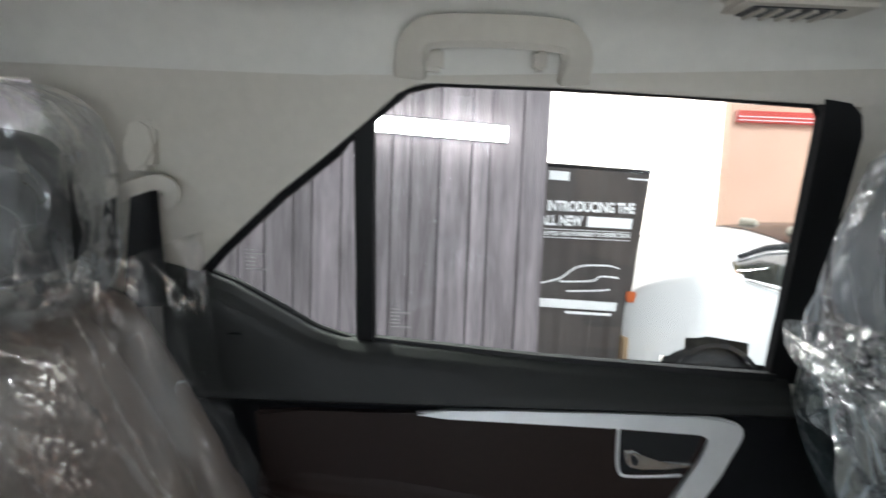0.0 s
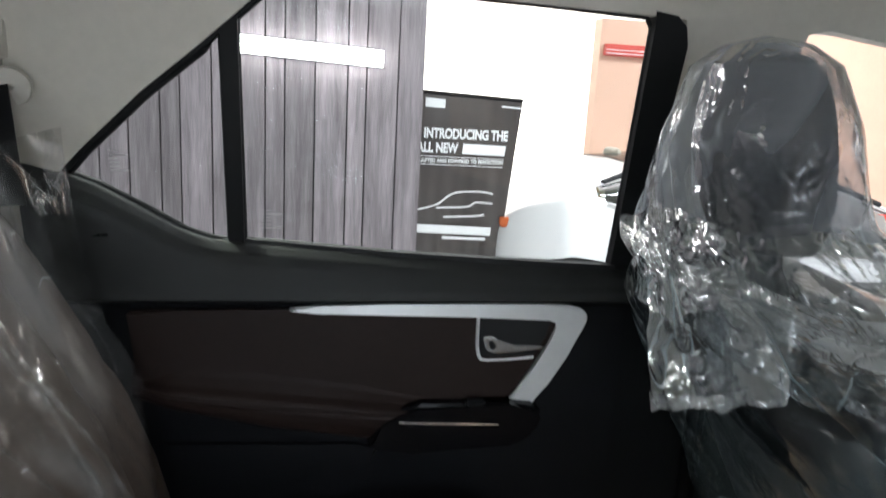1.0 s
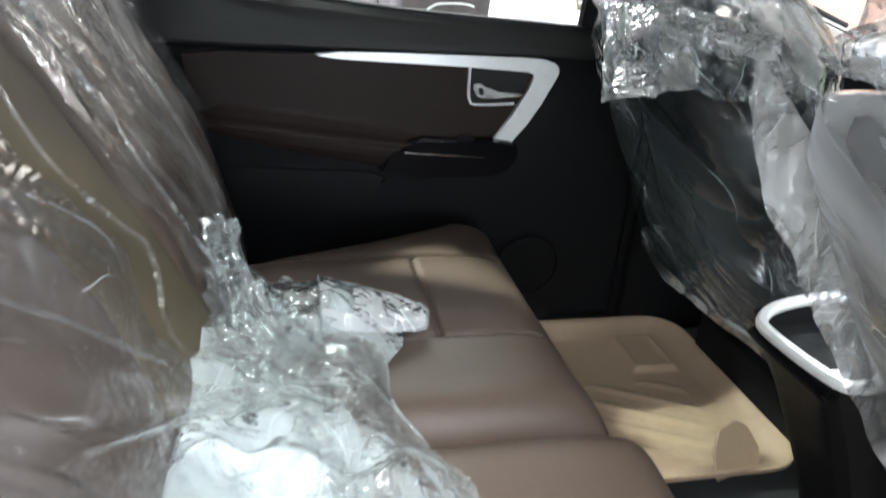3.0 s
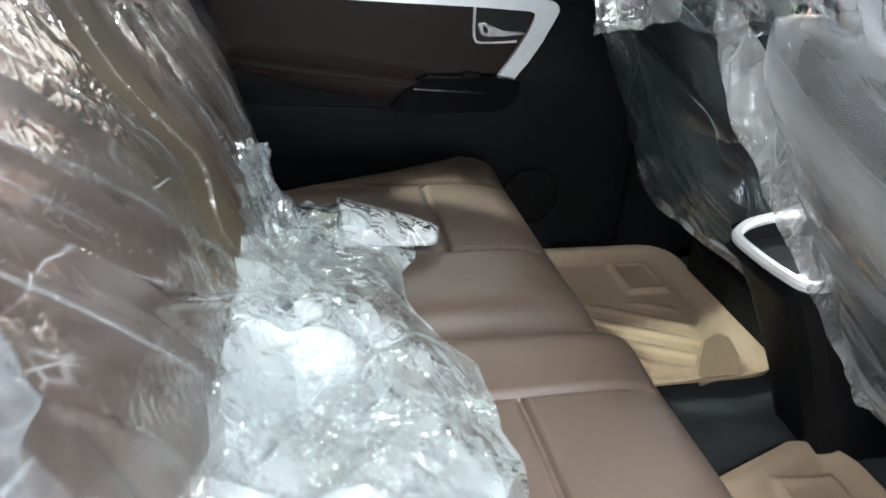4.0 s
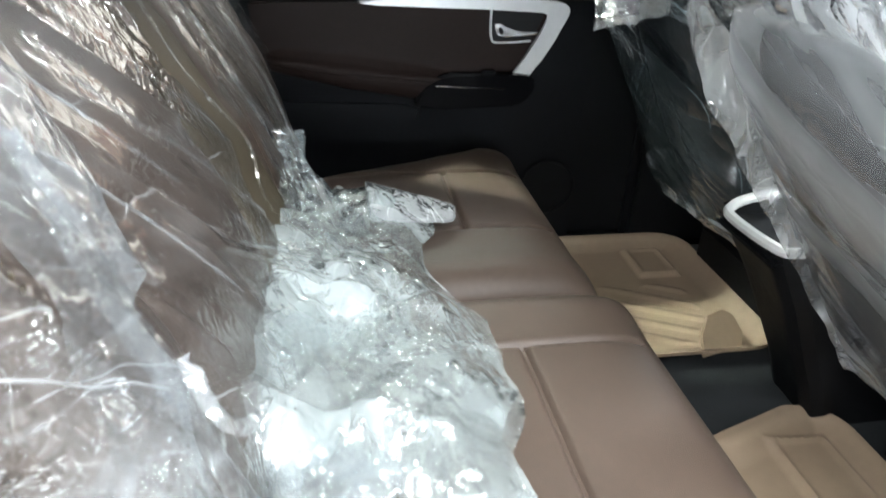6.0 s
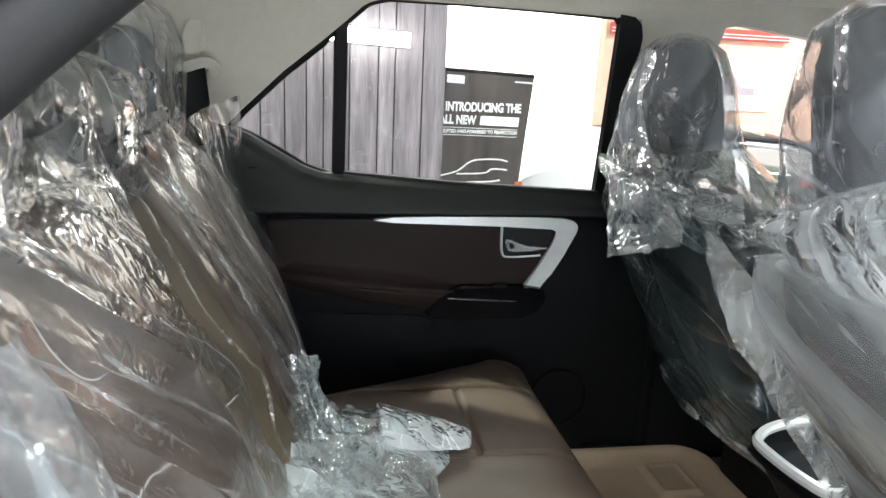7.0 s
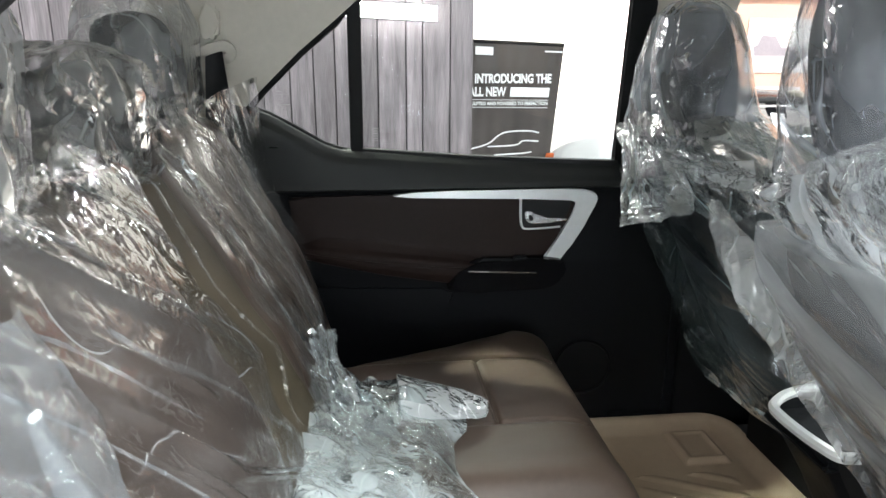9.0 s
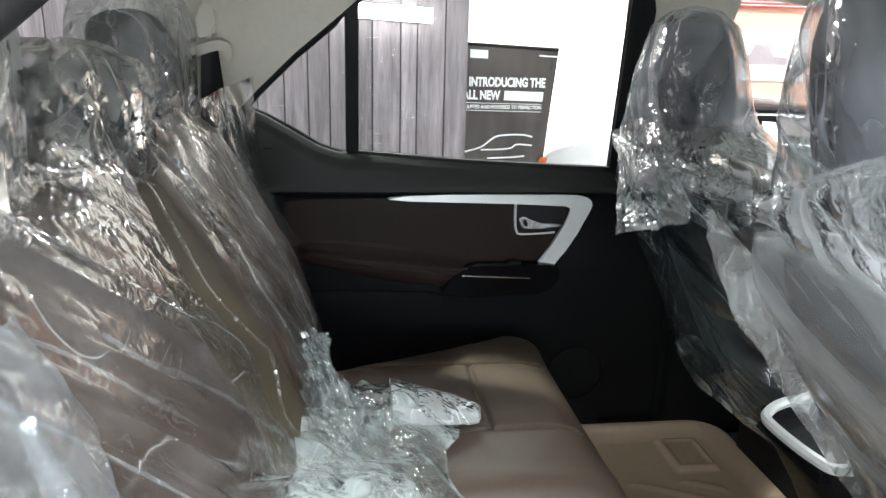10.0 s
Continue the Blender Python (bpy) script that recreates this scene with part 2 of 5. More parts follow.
ORANGE_WALL = material("orange_wall_paint", (0.78, 0.50, 0.37), 0.6, spread=0.05, bump=0.1)
FLOOR_TILE = material("pale_floor_tile", (0.55, 0.54, 0.52), 0.25, spread=0.06, bump=0.05)
# vertical streaks in the banner's colour stand in for light and shade on its folds
BANNER = material("dark_banner_vinyl_fold_shading", (0.068, 0.057, 0.053), 0.30, spread=0.2, grain=8, bump=0.05, stretch=(1, 1, 0.15))
INK = material("white_print", (0.85, 0.85, 0.85), 0.5, spread=0.02, bump=0.0)
GREY_INK = material("grey_print", (0.25, 0.25, 0.25), 0.5, spread=0.02, bump=0.0)
CAR_WHITE = material("white_car_paint", (0.82, 0.82, 0.82), 0.2, spread=0.02, bump=0.0, coat=0.6)
TYRE = material("tyre_rubber", (0.02, 0.02, 0.021), 0.7, spread=0.2, bump=0.2)
RED_PRINT = material("red_print", (0.62, 0.07, 0.05), 0.5, spread=0.04, bump=0.0)
AMBER = material("orange_lamp_lens", (0.7, 0.17, 0.06), 0.2, spread=0.05, bump=0.0)
PAPER = material("poster_paper", (0.78, 0.76, 0.74), 0.6, spread=0.05, bump=0.0)
TUBE_GLOW = glow_material("fluorescent_tube", (1.0, 0.98, 0.95), 14)
# glow of the added panels on the south wall
FILL_GLOW = glow_material("cool_fill_glow", (0.84, 0.93, 1.0), 3.4)
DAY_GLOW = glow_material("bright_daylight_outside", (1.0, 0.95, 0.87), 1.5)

# ---------------------------------------------------------------- builders
def thing(name, at, label, category, group="", kind=""):
    ob = new(name)
    ob.location = at
    ob.empty_display_size = 0.05
    return tagged(ob, label, category, group, kind)


def mesh_from(bm, name, smooth=True):
    bmesh.ops.recalc_face_normals(bm, faces=bm.faces)
    me = bpy.data.meshes.new(name)
    bm.to_mesh(me)
    bm.free()
    for poly in me.polygons:
        poly.use_smooth = smooth
    return me


def part(name, bm, mat, parent=None, label="", smooth=True, angle=40):
    """Links a bmesh as one mesh object, under a thing or part if given."""
    me = mesh_from(bm, name, smooth)
    me.materials.append(mat)
    if smooth:
        me.set_sharp_from_angle(angle=radians(angle))
    ob = new(name, me)
    if parent is not None:
        ob.parent = parent
        if parent.data is None:
            ob.matrix_parent_inverse = Matrix.Translation(-parent.location)
    if label:
        tagged(ob, label)
    return ob


def sheet(fn, nu, nv):
    """A single surface over u, v in 0..1."""
    bm = bmesh.new()
    g = [[bm.verts.new(fn(i / nu, j / nv)) for j in range(nv + 1)] for i in range(nu + 1)]
    for i in range(nu):
        for j in range(nv):
            bm.faces.new((g[i][j], g[i + 1][j], g[i + 1][j + 1], g[i][j + 1]))
    return bm


def slab(front, back, nu, nv):
    """A closed solid between two surfaces over u, v in 0..1."""
    bm = bmesh.new()
    f = [[bm.verts.new(front(i / nu, j / nv)) for j in range(nv + 1)] for i in range(nu + 1)]
    b = [[bm.verts.new(back(i / nu, j / nv)) for j in range(nv + 1)] for i in range(nu + 1)]
    for i in range(nu):
        for j in range(nv):
            bm.faces.new((f[i][j], f[i + 1][j], f[i + 1][j + 1], f[i][j + 1]))
            bm.faces.new((b[i][j], b[i][j + 1], b[i + 1][j + 1], b[i + 1][j]))
    for i in range(nu):
        for j in (0, nv):
            bm.faces.new((f[i][j], f[i + 1][j], b[i + 1][j], b[i][j]))
    for j in range(nv):
        for i in (0, nu):
            bm.faces.new((f[i][j], f[i][j + 1], b[i][j + 1], b[i][j]))
    return bm


def pillow(w, h, front, back, m, n=5.0, round_=0.25, relief=None, nu=40, nv=40):
    """A padded panel in local x (width), y (height), z (outwards), placed by the matrix m."""
    bm = bmesh.new()

    def flat(a, b):
        return a * math.sqrt(1 - round_ * b * b / 2) * w / 2, b * math.sqrt(1 - round_ * a * a / 2) * h / 2

    def edge(a, b):
        return max((1 - abs(a) ** n) * (1 - abs(b) ** n), 0) ** 0.4

    def dens(k, cnt):
        s = 2 * k / cnt - 1
        return math.sin(s * math.pi / 2) * 0.55 + s * 0.45

    rows_f, rows_b = [], []
    for i in range(nu + 1):
        rf, rb = [], []
        for j in range(nv + 1):
            a, b = dens(i, nu), dens(j, nv)
            x, y = flat(a, b)
            e = edge(a, b)
            z = front * e + (relief(a, b) * min(1, e * 1.5) if relief else 0)
            v = bm.verts.new(m @ Vector((x, y, z)))
            rf.append(v)
            rb.append(v if i in (0, nu) or j in (0, nv) else bm.verts.new(m @ Vector((x, y, -back * e))))
        rows_f.append(rf)
        rows_b.append(rb)
    for i in range(nu):
        for j in range(nv):
            bm.faces.new((rows_f[i][j], rows_f[i + 1][j], rows_f[i + 1][j + 1], rows_f[i][j + 1]))
            bm.faces.new((rows_b[i][j], rows_b[i][j + 1], rows_b[i + 1][j + 1], rows_b[i + 1][j]))
    return bm


def frame_of(origin, ax, ay):
    """The matrix with local x and y axes along ax and ay."""
    x = Vector(ax).normalized()
    z = x.cross(Vector(ay)).normalized()
    y = z.cross(x)
    return Matrix.Translation(origin) @ Matrix((x, y, z)).transposed().to_4x4()


def extruded(outline, depth, m, bevel=0.0, segments=2):
    """A flat outline in local x, y thickened along local z, with rounded edges."""
    bm = bmesh.new()
    low = [bm.verts.new((a, b, 0)) for a, b in outline]
    top = [bm.verts.new((a, b, depth)) for a, b in outline]
    n = len(outline)
    bm.faces.new(low[::-1])
    bm.faces.new(top)
    for i in range(n):
        bm.faces.new((low[i], low[(i + 1) % n], top[(i + 1) % n], top[i]))
    if bevel:
        bmesh.ops.bevel(bm, geom=[e for e in bm.edges], offset=bevel, segments=segments, affect="EDGES", clamp_overlap=True)
    bm.transform(m)
    return bm


def box(cx, cy, cz, sx, sy, sz, bevel=0.0, segments=2, m=None):
    bm = bmesh.new()
    bmesh.ops.create_cube(bm, size=1)
    bm.transform(Matrix.Diagonal((sx, sy, sz, 1)))
    if bevel:
        bmesh.ops.bevel(bm, geom=list(bm.edges), offset=bevel, segments=segments, affect="EDGES", clamp_overlap=True)
    bm.transform(Matrix.Translation((cx, cy, cz)) @ (m or Matrix()))
    return bm


def sweep(points, profile, closed=False, up=(0, 0, 1), scale=None):
    """A profile (list of a, b) swept along points."""
    bm = bmesh.new()
    pts = [Vector(p) for p in points]
    n = len(pts)
    rings = []
    for i, p in enumerate(pts):
        t = (pts[(i + 1) % n] - pts[i - 1]) if closed else (pts[min(i + 1, n - 1)] - pts[max(i - 1, 0)])
        t.normalize()
        side = t.cross(Vector(up)).normalized()
        top = side.cross(t)
        s = scale(i / (n - 1)) if scale else 1
        rings.append([bm.verts.new(p + side * a * s + top * b * s) for a, b in profile])
    k = len(profile)
    for i in range(n if closed else n - 1):
        r, q = rings[i], rings[(i + 1) % n]
        for j in range(k):
            bm.faces.new((r[j], r[(j + 1) % k], q[(j + 1) % k], q[j]))
    if not closed:
        bm.faces.new(rings[0][::-1])
        bm.faces.new(rings[-1])
    return bm


def disc(r, n=10, rx=1.0):
    return [(math.cos(2 * math.pi * k / n) * r * rx, math.sin(2 * math.pi * k / n) * r) for k in range(n)]


def curve(points, steps=6, closed=False):
    """A smooth line through points (Catmull-Rom)."""
    p = [Vector(q) for q in points]
    n = len(p)
    out = []
    for i in range(n if closed else n - 1):
        a, b, c, d = (p[(i - 1) % n], p[i], p[(i + 1) % n], p[(i + 2) % n]) if closed else (p[max(i - 1, 0)], p[i], p[i + 1], p[min(i + 2, n - 1)])
        for k in range(steps):
            t = k / steps
            out.append(0.5 * ((2 * b) + (c - a) * t + (2 * a - 5 * b + 4 * c - d) * t * t + (3 * b - a - 3 * c + d) * t ** 3))
    if not closed:
        out.append(p[-1])
    return out


def interp(x, xs, ys):
    return float(np.interp(x, xs, ys))


def ridge(v, seed=0.0):
    """Sharp creases, 0 to 1."""
    return 1 - min(abs(noise.noise(Vector(v) + Vector((seed, seed * 1.7, -seed)))) * 2.2, 1)


def folds(a, b, angle, across, along, seed):
    """Long folds over a, b (metres), running along the angle."""
    c, s = math.cos(angle), math.sin(angle)
    p, q = a * c + b * s, -a * s + b * c
    w = noise.noise(Vector((a * 5, b * 5, seed))) * 0.02
    return ridge((p * along, (q + w) * across, seed)) ** 2

# ---------------------------------------------------------------- showroom
GROUND = -0.2


def glass_y(x, z):
    """The side window's plane, which leans inwards with height."""
    return 1.155 - 0.0196 * x - 0.3682 * z


part("ground", sheet(lambda u, v: (-9 + 22 * u, -9 + 20 * v, GROUND), 4, 4), FLOOR_TILE).name
tagged(bpy.data.objects["ground"], "pale tiled showroom floor", "floor", kind="structure")
tagged(part("ceiling", box(2, 1, 3.6, 22.4, 20.4, 0.2), WHITE_WALL), "white showroom ceiling", "ceiling", kind="structure")
for wn, c, s in (("wall_south", (2, -9.1, 1.6), (22.4, 0.2, 3.8)), ("wall_west", (-9.1, 1, 1.6), (0.2, 20, 3.8)), ("wall_east", (13.1, 1, 1.6), (0.2, 20, 3.8)),
                 ("wall_north", (2, 11.1, 1.6), (22.4, 0.2, 3.8))):
    tagged(part(wn, box(*c, *s), WHITE_WALL), "plain white showroom wall", "wall", kind="structure")
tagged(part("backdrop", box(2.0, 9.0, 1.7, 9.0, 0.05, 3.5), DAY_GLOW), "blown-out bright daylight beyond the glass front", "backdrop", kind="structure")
# unseen glowing panels, added for cool light and reflections in the plastic films
fill_panels = thing("fill_panels_1", (0.5, -8.95, 0.0), "unseen tall glowing panels with silver bars, added to put glints on the films", "window", kind="structure")
for k in range(4):
    part("pane", box(-2.2 + 1.8 * k, -8.97, 1.15, 1.72, 0.03, 2.3), FILL_GLOW, fill_panels)
    part("mullion", box(-3.1 + 1.8 * k, -8.96, 1.15, 0.06, 0.08, 2.4, 0.006), SILVER, fill_panels)
part("mullion", box(4.1, -8.96, 1.15, 0.06, 0.08, 2.4, 0.006), SILVER, fill_panels)
tagged(part("wall_orange", box(6.1, 5.75, 1.0, 7.0, 0.16, 2.4), ORANGE_WALL), "orange partition wall behind the white car", "wall", kind="structure")


def wood_material():
    m = material("grey_weathered_wood", (0.185, 0.162, 0.172), 0.6, spread=0.38, grain=26, stain=4, bump=0.5, bump_scale=60, stretch=(5, 5, 0.35))
    nt = m.node_tree
    p = nt.nodes["Principled BSDF"]
    old = p.inputs["Base Color"].links[0].from_socket
    info = nt.nodes.new("ShaderNodeObjectInfo")
    rng = nt.nodes.new("ShaderNodeMapRange")
    rng.inputs["To Min"].default_value, rng.inputs["To Max"].default_value = 0.8, 1.25
    nt.links.new(info.outputs["Random"], rng.inputs["Value"])
    mul = nt.nodes.new("ShaderNodeVectorMath")
    mul.operation = "SCALE"
    nt.links.new(old, mul.inputs[0])
    nt.links.new(rng.outputs["Result"], mul.inputs["Scale"])
    nt.links.new(mul.outputs["Vector"], p.inputs["Base Color"])
    return m


WOOD = wood_material()
backdrop_board = thing("wooden_backdrop", (-1.2, 3.66, GROUND), "tall display backdrop of grey weathered vertical boards", "display wall")
part("back_panel", box(-1.3, 3.70, 1.2, 4.0, 0.03, 2.8), RUBBER, backdrop_board)
wx = 0.735
random.seed(4)
while wx > -3.2:
    pw = random.choice((0.105, 0.15, 0.165, 0.18, 0.135))
    part("plank", box(wx - pw / 2, 3.668 + random.uniform(-0.004, 0.004), 1.2, pw - 0.007, 0.026, 2.8, 0.003, 1), WOOD, backdrop_board, smooth=False)
    wx -= pw

# twin fluorescent tube fitting in front of the boards
lamp = thing("tube_light", (0.1, 3.6, 1.63), "white twin fluorescent tube fitting, switched on, on the wooden backdrop", "lamp")
part("lamp_body", box(0.095, 3.635, 1.64, 0.80, 0.03, 0.09, 0.008, 2, Matrix.Rotation(0.043, 4, "Y")), INK, lamp)
for tz in (1.600, 1.645):
    part("tube", sweep([(-0.30, 3.60, tz + 0.035), (0.49, 3.60, tz)], disc(0.022, 12)), TUBE_GLOW, lamp)

# ---------------------------------------------------------------- car shell
body = thing("car_body", (0.4, 0, 0.4), "interior shell of a large car with grey-beige pillar trim", "car")


def ring_fill(outer, holes, fn, thick):
    """A flat panel with holes in x, z, bent by fn(x, z) to its y, and thickened outwards."""
    bm = bmesh.new()
    for loop in [outer] + holes:
        vs = [bm.verts.new((a, 0, b)) for a, b in loop]
        for i, v in enumerate(vs):
            bm.edges.new((v, vs[(i + 1) % len(vs)]))
    bmesh.ops.triangle_fill(bm, edges=list(bm.edges), use_beauty=True)
    bmesh.ops.subdivide_edges(bm, edges=[e for e in bm.edges if e.calc_length() > 0.25], cuts=2)
    bmesh.ops.triangulate(bm, faces=list(bm.faces))
    for v in bm.verts:
        v.co.y = fn(v.co.x, v.co.z)
    got = bmesh.ops.extrude_face_region(bm, geom=list(bm.faces))
    for v in got["geom"]:
        if isinstance(v, bmesh.types.BMVert):
            v.co.y += thick
    return bm


REAR_EDGE = [(-0.275, 1.27), (-0.250, 1.292), (-0.219, 1.324), (-0.128, 1.409), (-0.045, 1.476), (0.0, 1.514), (0.038, 1.548), (0.062, 1.560), (0.09, 1.562)]
upper = [(-1.5, 1.08), (-0.275, 1.08)] + REAR_EDGE + [(0.24, 1.562), (0.585, 1.554), (0.635, 1.552), (0.648, 1.52), (0.674, 1.08), (0.80, 1.08), (0.815, 1.35), (0.835, 1.545), (0.87, 1.552), (1.16, 1.520),
         (1.55, 1.36), (1.9, 1.1), (2.1, 1.1), (2.1, 1.60), (-1.5, 1.60)]
quarter = [(-0.480, 1.435), (-0.452, 1.470), (-0.428, 1.515), (-0.440, 1.549), (-1.0, 1.553), (-1.15, 1.28), (-0.62, 1.31)]


def trim_y(x, z):
    """Trim skin; its top edge tucks in behind the headliner."""
    return glass_y(x, z) - 0.014 * min(1, max(0, (1.60 - z) / 0.03))


part("pillar_trim", ring_fill(upper, [quarter], trim_y, 0.03), TRIM_BEIGE, body, angle=25)
right_open = [(-0.66, 1.08), (-0.56, 1.12), (-0.40, 1.25), (-0.23, 1.40), (-0.165, 1.45), (-0.06, 1.545), (0.0, 1.575), (0.62, 1.575), (0.66, 1.52), (0.70, 1.08), (0.80, 1.08), (0.835, 1.545),
              (1.16, 1.520), (1.55, 1.36), (1.9, 1.1), (2.1, 1.1), (2.1, 1.60), (-1.5, 1.60), (-1.5, 1.08)]
part("pillar_trim", ring_fill(right_open, [quarter], lambda x, z: -trim_y(x, z), -0.03), TRIM_BEIGE, body, angle=25)
# door seal and painted edge of the open doorway on the near side
seal_path = [(-0.61, -0.834, 0.939), (-0.47, -0.834, 1.099), (-0.363, -0.829, 1.181), (-0.128, -0.814, 1.386), (-0.086, -0.812, 1.423), (0.012, -0.799, 1.508), (0.046, -0.765, 1.568), (0.114, -0.747, 1.588), (0.644, -0.747, 1.588)]


def beside_seal(out, depth):
    """The seal's path moved outwards round the opening and along the car's width."""
    return curve([(a - 0.74 * out, b - depth, c + 0.67 * out) for a, b, c in seal_path], 5)


part("door_seal", sweep(beside_seal(0, 0), disc(0.007, 10)), RUBBER, body, "black rubber door seal")
part("seal_lip", sweep(beside_seal(0.0125, 0.003), disc(0.0072, 14)), SEAL_GREY, body, "satin dark grey outer bulb of the seal")
part("door_flange", sweep(beside_seal(0.0205, 0.004), disc(0.0018, 8)), RUBBER, body)
part("door_flange", sweep(beside_seal(0.0315, 0.005), disc(0.0105, 14)), CAR_WHITE, body, "white painted metal edge of the doorway")
# lower side walls, rear and front closings
for sgn in (1, -1):
    part("side_panel", box(-0.93, sgn * 0.755, 0.74, 1.30, 0.06, 0.70, 0.01), BLACK_PLASTIC, body)
    part("side_panel", box(0.725, sgn * 0.755, 0.77, 0.21, 0.07, 0.66, 0.01), BLACK_PLASTIC, body)
    part("front_door_panel", box(1.46, sgn * 0.735, 0.74, 1.28, 0.09, 0.74, 0.02), BLACK_PLASTIC, body)
    part("door_sill", box(0.5, sgn * 0.74, 0.38, 3.6, 0.10, 0.12, 0.02), BLACK_PLASTIC, body)
part("tailgate", box(-1.55, 0, 0.8, 0.08, 1.5, 0.85, 0.02), BLACK_PLASTIC, body)
part("dashboard", box(2.0, 0, 0.80, 0.35, 1.5, 0.75, 0.05), BLACK_PLASTIC, body)
part("windscreen_pillar", sweep([(1.5, -0.56, 1.60), (2.15, -0.66, 1.10)], disc(0.035)), TRIM_BEIGE, body)
part("windscreen_pillar", sweep([(1.5, 0.56, 1.60), (2.15, 0.66, 1.10)], disc(0.035)), TRIM_BEIGE, body)

WINDSCREEN = glass_material("green_windscreen_glass", (0.50, 0.56, 0.44))
part("windscreen", slab(lambda u, v: (1.56 + 0.58 * u, (-0.56 - 0.1 * u) * (1 - 2 * v), 1.60 - 0.49 * u), lambda u, v: (1.565 + 0.58 * u, (-0.56 - 0.1 * u) * (1 - 2 * v), 1.605 - 0.49 * u), 6, 6), WINDSCREEN, body, "green-tinted windscreen")


def head_prof(v):
    ys = [0.566, 0.556, 0.548, 0.530, 0.485, 0.38, 0.2, 0.0]
    zs = [1.566, 1.592, 1.615, 1.640, 1.662, 1.676, 1.684, 1.687]
    s = abs(v * 2 - 1)
    k = (1 - s) * 7
    y = interp(k, range(8), ys)
    return (y if v < 0.5 else -y), interp(k, range(8), zs)


def head_in(u, v):
    x = -1.5 + 3.1 * u
    y, z = head_prof(v)
    return (x, y, z - 0.02 * max(0, (x - 1.0)) - 0.02 * max(0, -0.6 - x) + 0.0008 * noise.noise(Vector((x * 4, y * 5, 0))))


def head_out(u, v):
    x, y, z = head_in(u, v)
    return (x, y * 1.06, z + 0.05)


part("headliner", slab(head_in, head_out, 40, 42), HEADLINER, body, "grey-beige cloth headliner", angle=60)
floor_z = 0.40
part("carpet", slab(lambda u, v: (-1.5 + 3.5 * u, -0.74 + 1.48 * v, floor_z + 0.035 * math.exp(-((v - 0.5) * 1.48 / 0.10) ** 2) + 0.002 * noise.noise(Vector((u * 60, v * 30, 0)))),
                    lambda u, v: (-1.5 + 3.5 * u, -0.74 + 1.48 * v, 0.33), 60, 40), CARPET, body, "charcoal carpet")

# ---------------------------------------------------------------- far-side rear door
door = thing("rear_door", (0.2, 0.73, 0.45), "closed black rear car door with brown leather insert and silver trim", "car door")
SX = [-0.30, -0.242, -0.202, -0.136, -0.086, -0.045, -0.01, 0.26, 0.487, 0.70]
SZ = [1.300, 1.284, 1.268, 1.228, 1.197, 1.183, 1.180, 1.160, 1.150, 1.142]


def sill(x):
    return interp(x, SX, SZ)


def door_face(u, v):
    """The moulded inner face of the door: u along the car, v from the window down."""
    x = -0.30 + 0.955 * u
    s = sill(x)
    lip = glass_y(x, s)
    stations = [(lip + 0.012, s - 0.004), (lip - 0.002, s + 0.004), (lip - 0.016, s + 0.001), (lip - 0.028, s - 0.012), (lip - 0.036, s - 0.03),
                (0.676, 1.108), (0.674, 1.095), (0.688, 1.085), (0.694, 1.05), (0.694, 0.96), (0.690, 0.90), (0.694, 0.86), (0.700, 0.78), (0.700, 0.62), (0.695, 0.40)]
    k = v * (len(stations) - 1)
    y, z = interp(k, range(len(stations)), [a for a, _ in stations]), interp(k, range(len(stations)), [b for _, b in stations])
    y += 0.012 * max(0, (abs(x - 0.17) - 0.40)) ** 2 * 10
    return (x, y, z)




def door_back(u, v):
    x, _, z = door_face(u, v)
    return (x, 0.775 if z < 1.1 else 0.76 - 0.3 * (z - 1.1), z)


SPLIT = 6.5 / 14
part("door_capping", slab(lambda u, v: door_face(u, v * SPLIT), lambda u, v: door_back(u, v * SPLIT), 60, 28), SOFT_BLACK, door, "soft black upper capping", angle=50)
part("door_panel", slab(lambda u, v: door_face(u, SPLIT + v * (1 - SPLIT)), lambda u, v: door_back(u, SPLIT + v * (1 - SPLIT)), 60, 30), BLACK_VINYL, door, angle=50)
TO_DOOR = Matrix(((1, 0, 0, 0), (0, 0, -1, 0), (0, 1, 0, 0), (0, 0, 0, 1)))  # local x, y, z to x, z, -y


def on_door(y):
    return Matrix.Translation((0, y, 0)) @ TO_DOOR


insert = [(-0.172, 1.076), (-0.10, 1.0785), (0.10, 1.080), (0.40, 1.080), (0.535, 1.078), (0.515, 1.02), (0.452, 0.918), (0.27, 0.915), (0.10, 0.925), (-0.05, 0.945), (-0.158, 0.962)]
part("door_insert", extruded(insert, 0.022, on_door(0.697), 0.006, 2), BROWN_DARK, door, "dark brown leather insert")


ARM_X = [-0.165, -0.135, 0.05, 0.20, 0.30]
ARM_ROLL = [0.988, 0.986, 0.974, 0.950, 0.925]
ARM_SEAM = [0.950, 0.944, 0.916, 0.902, 0.894]
ARM_LOW = [0.932, 0.923, 0.880, 0.856, 0.850]


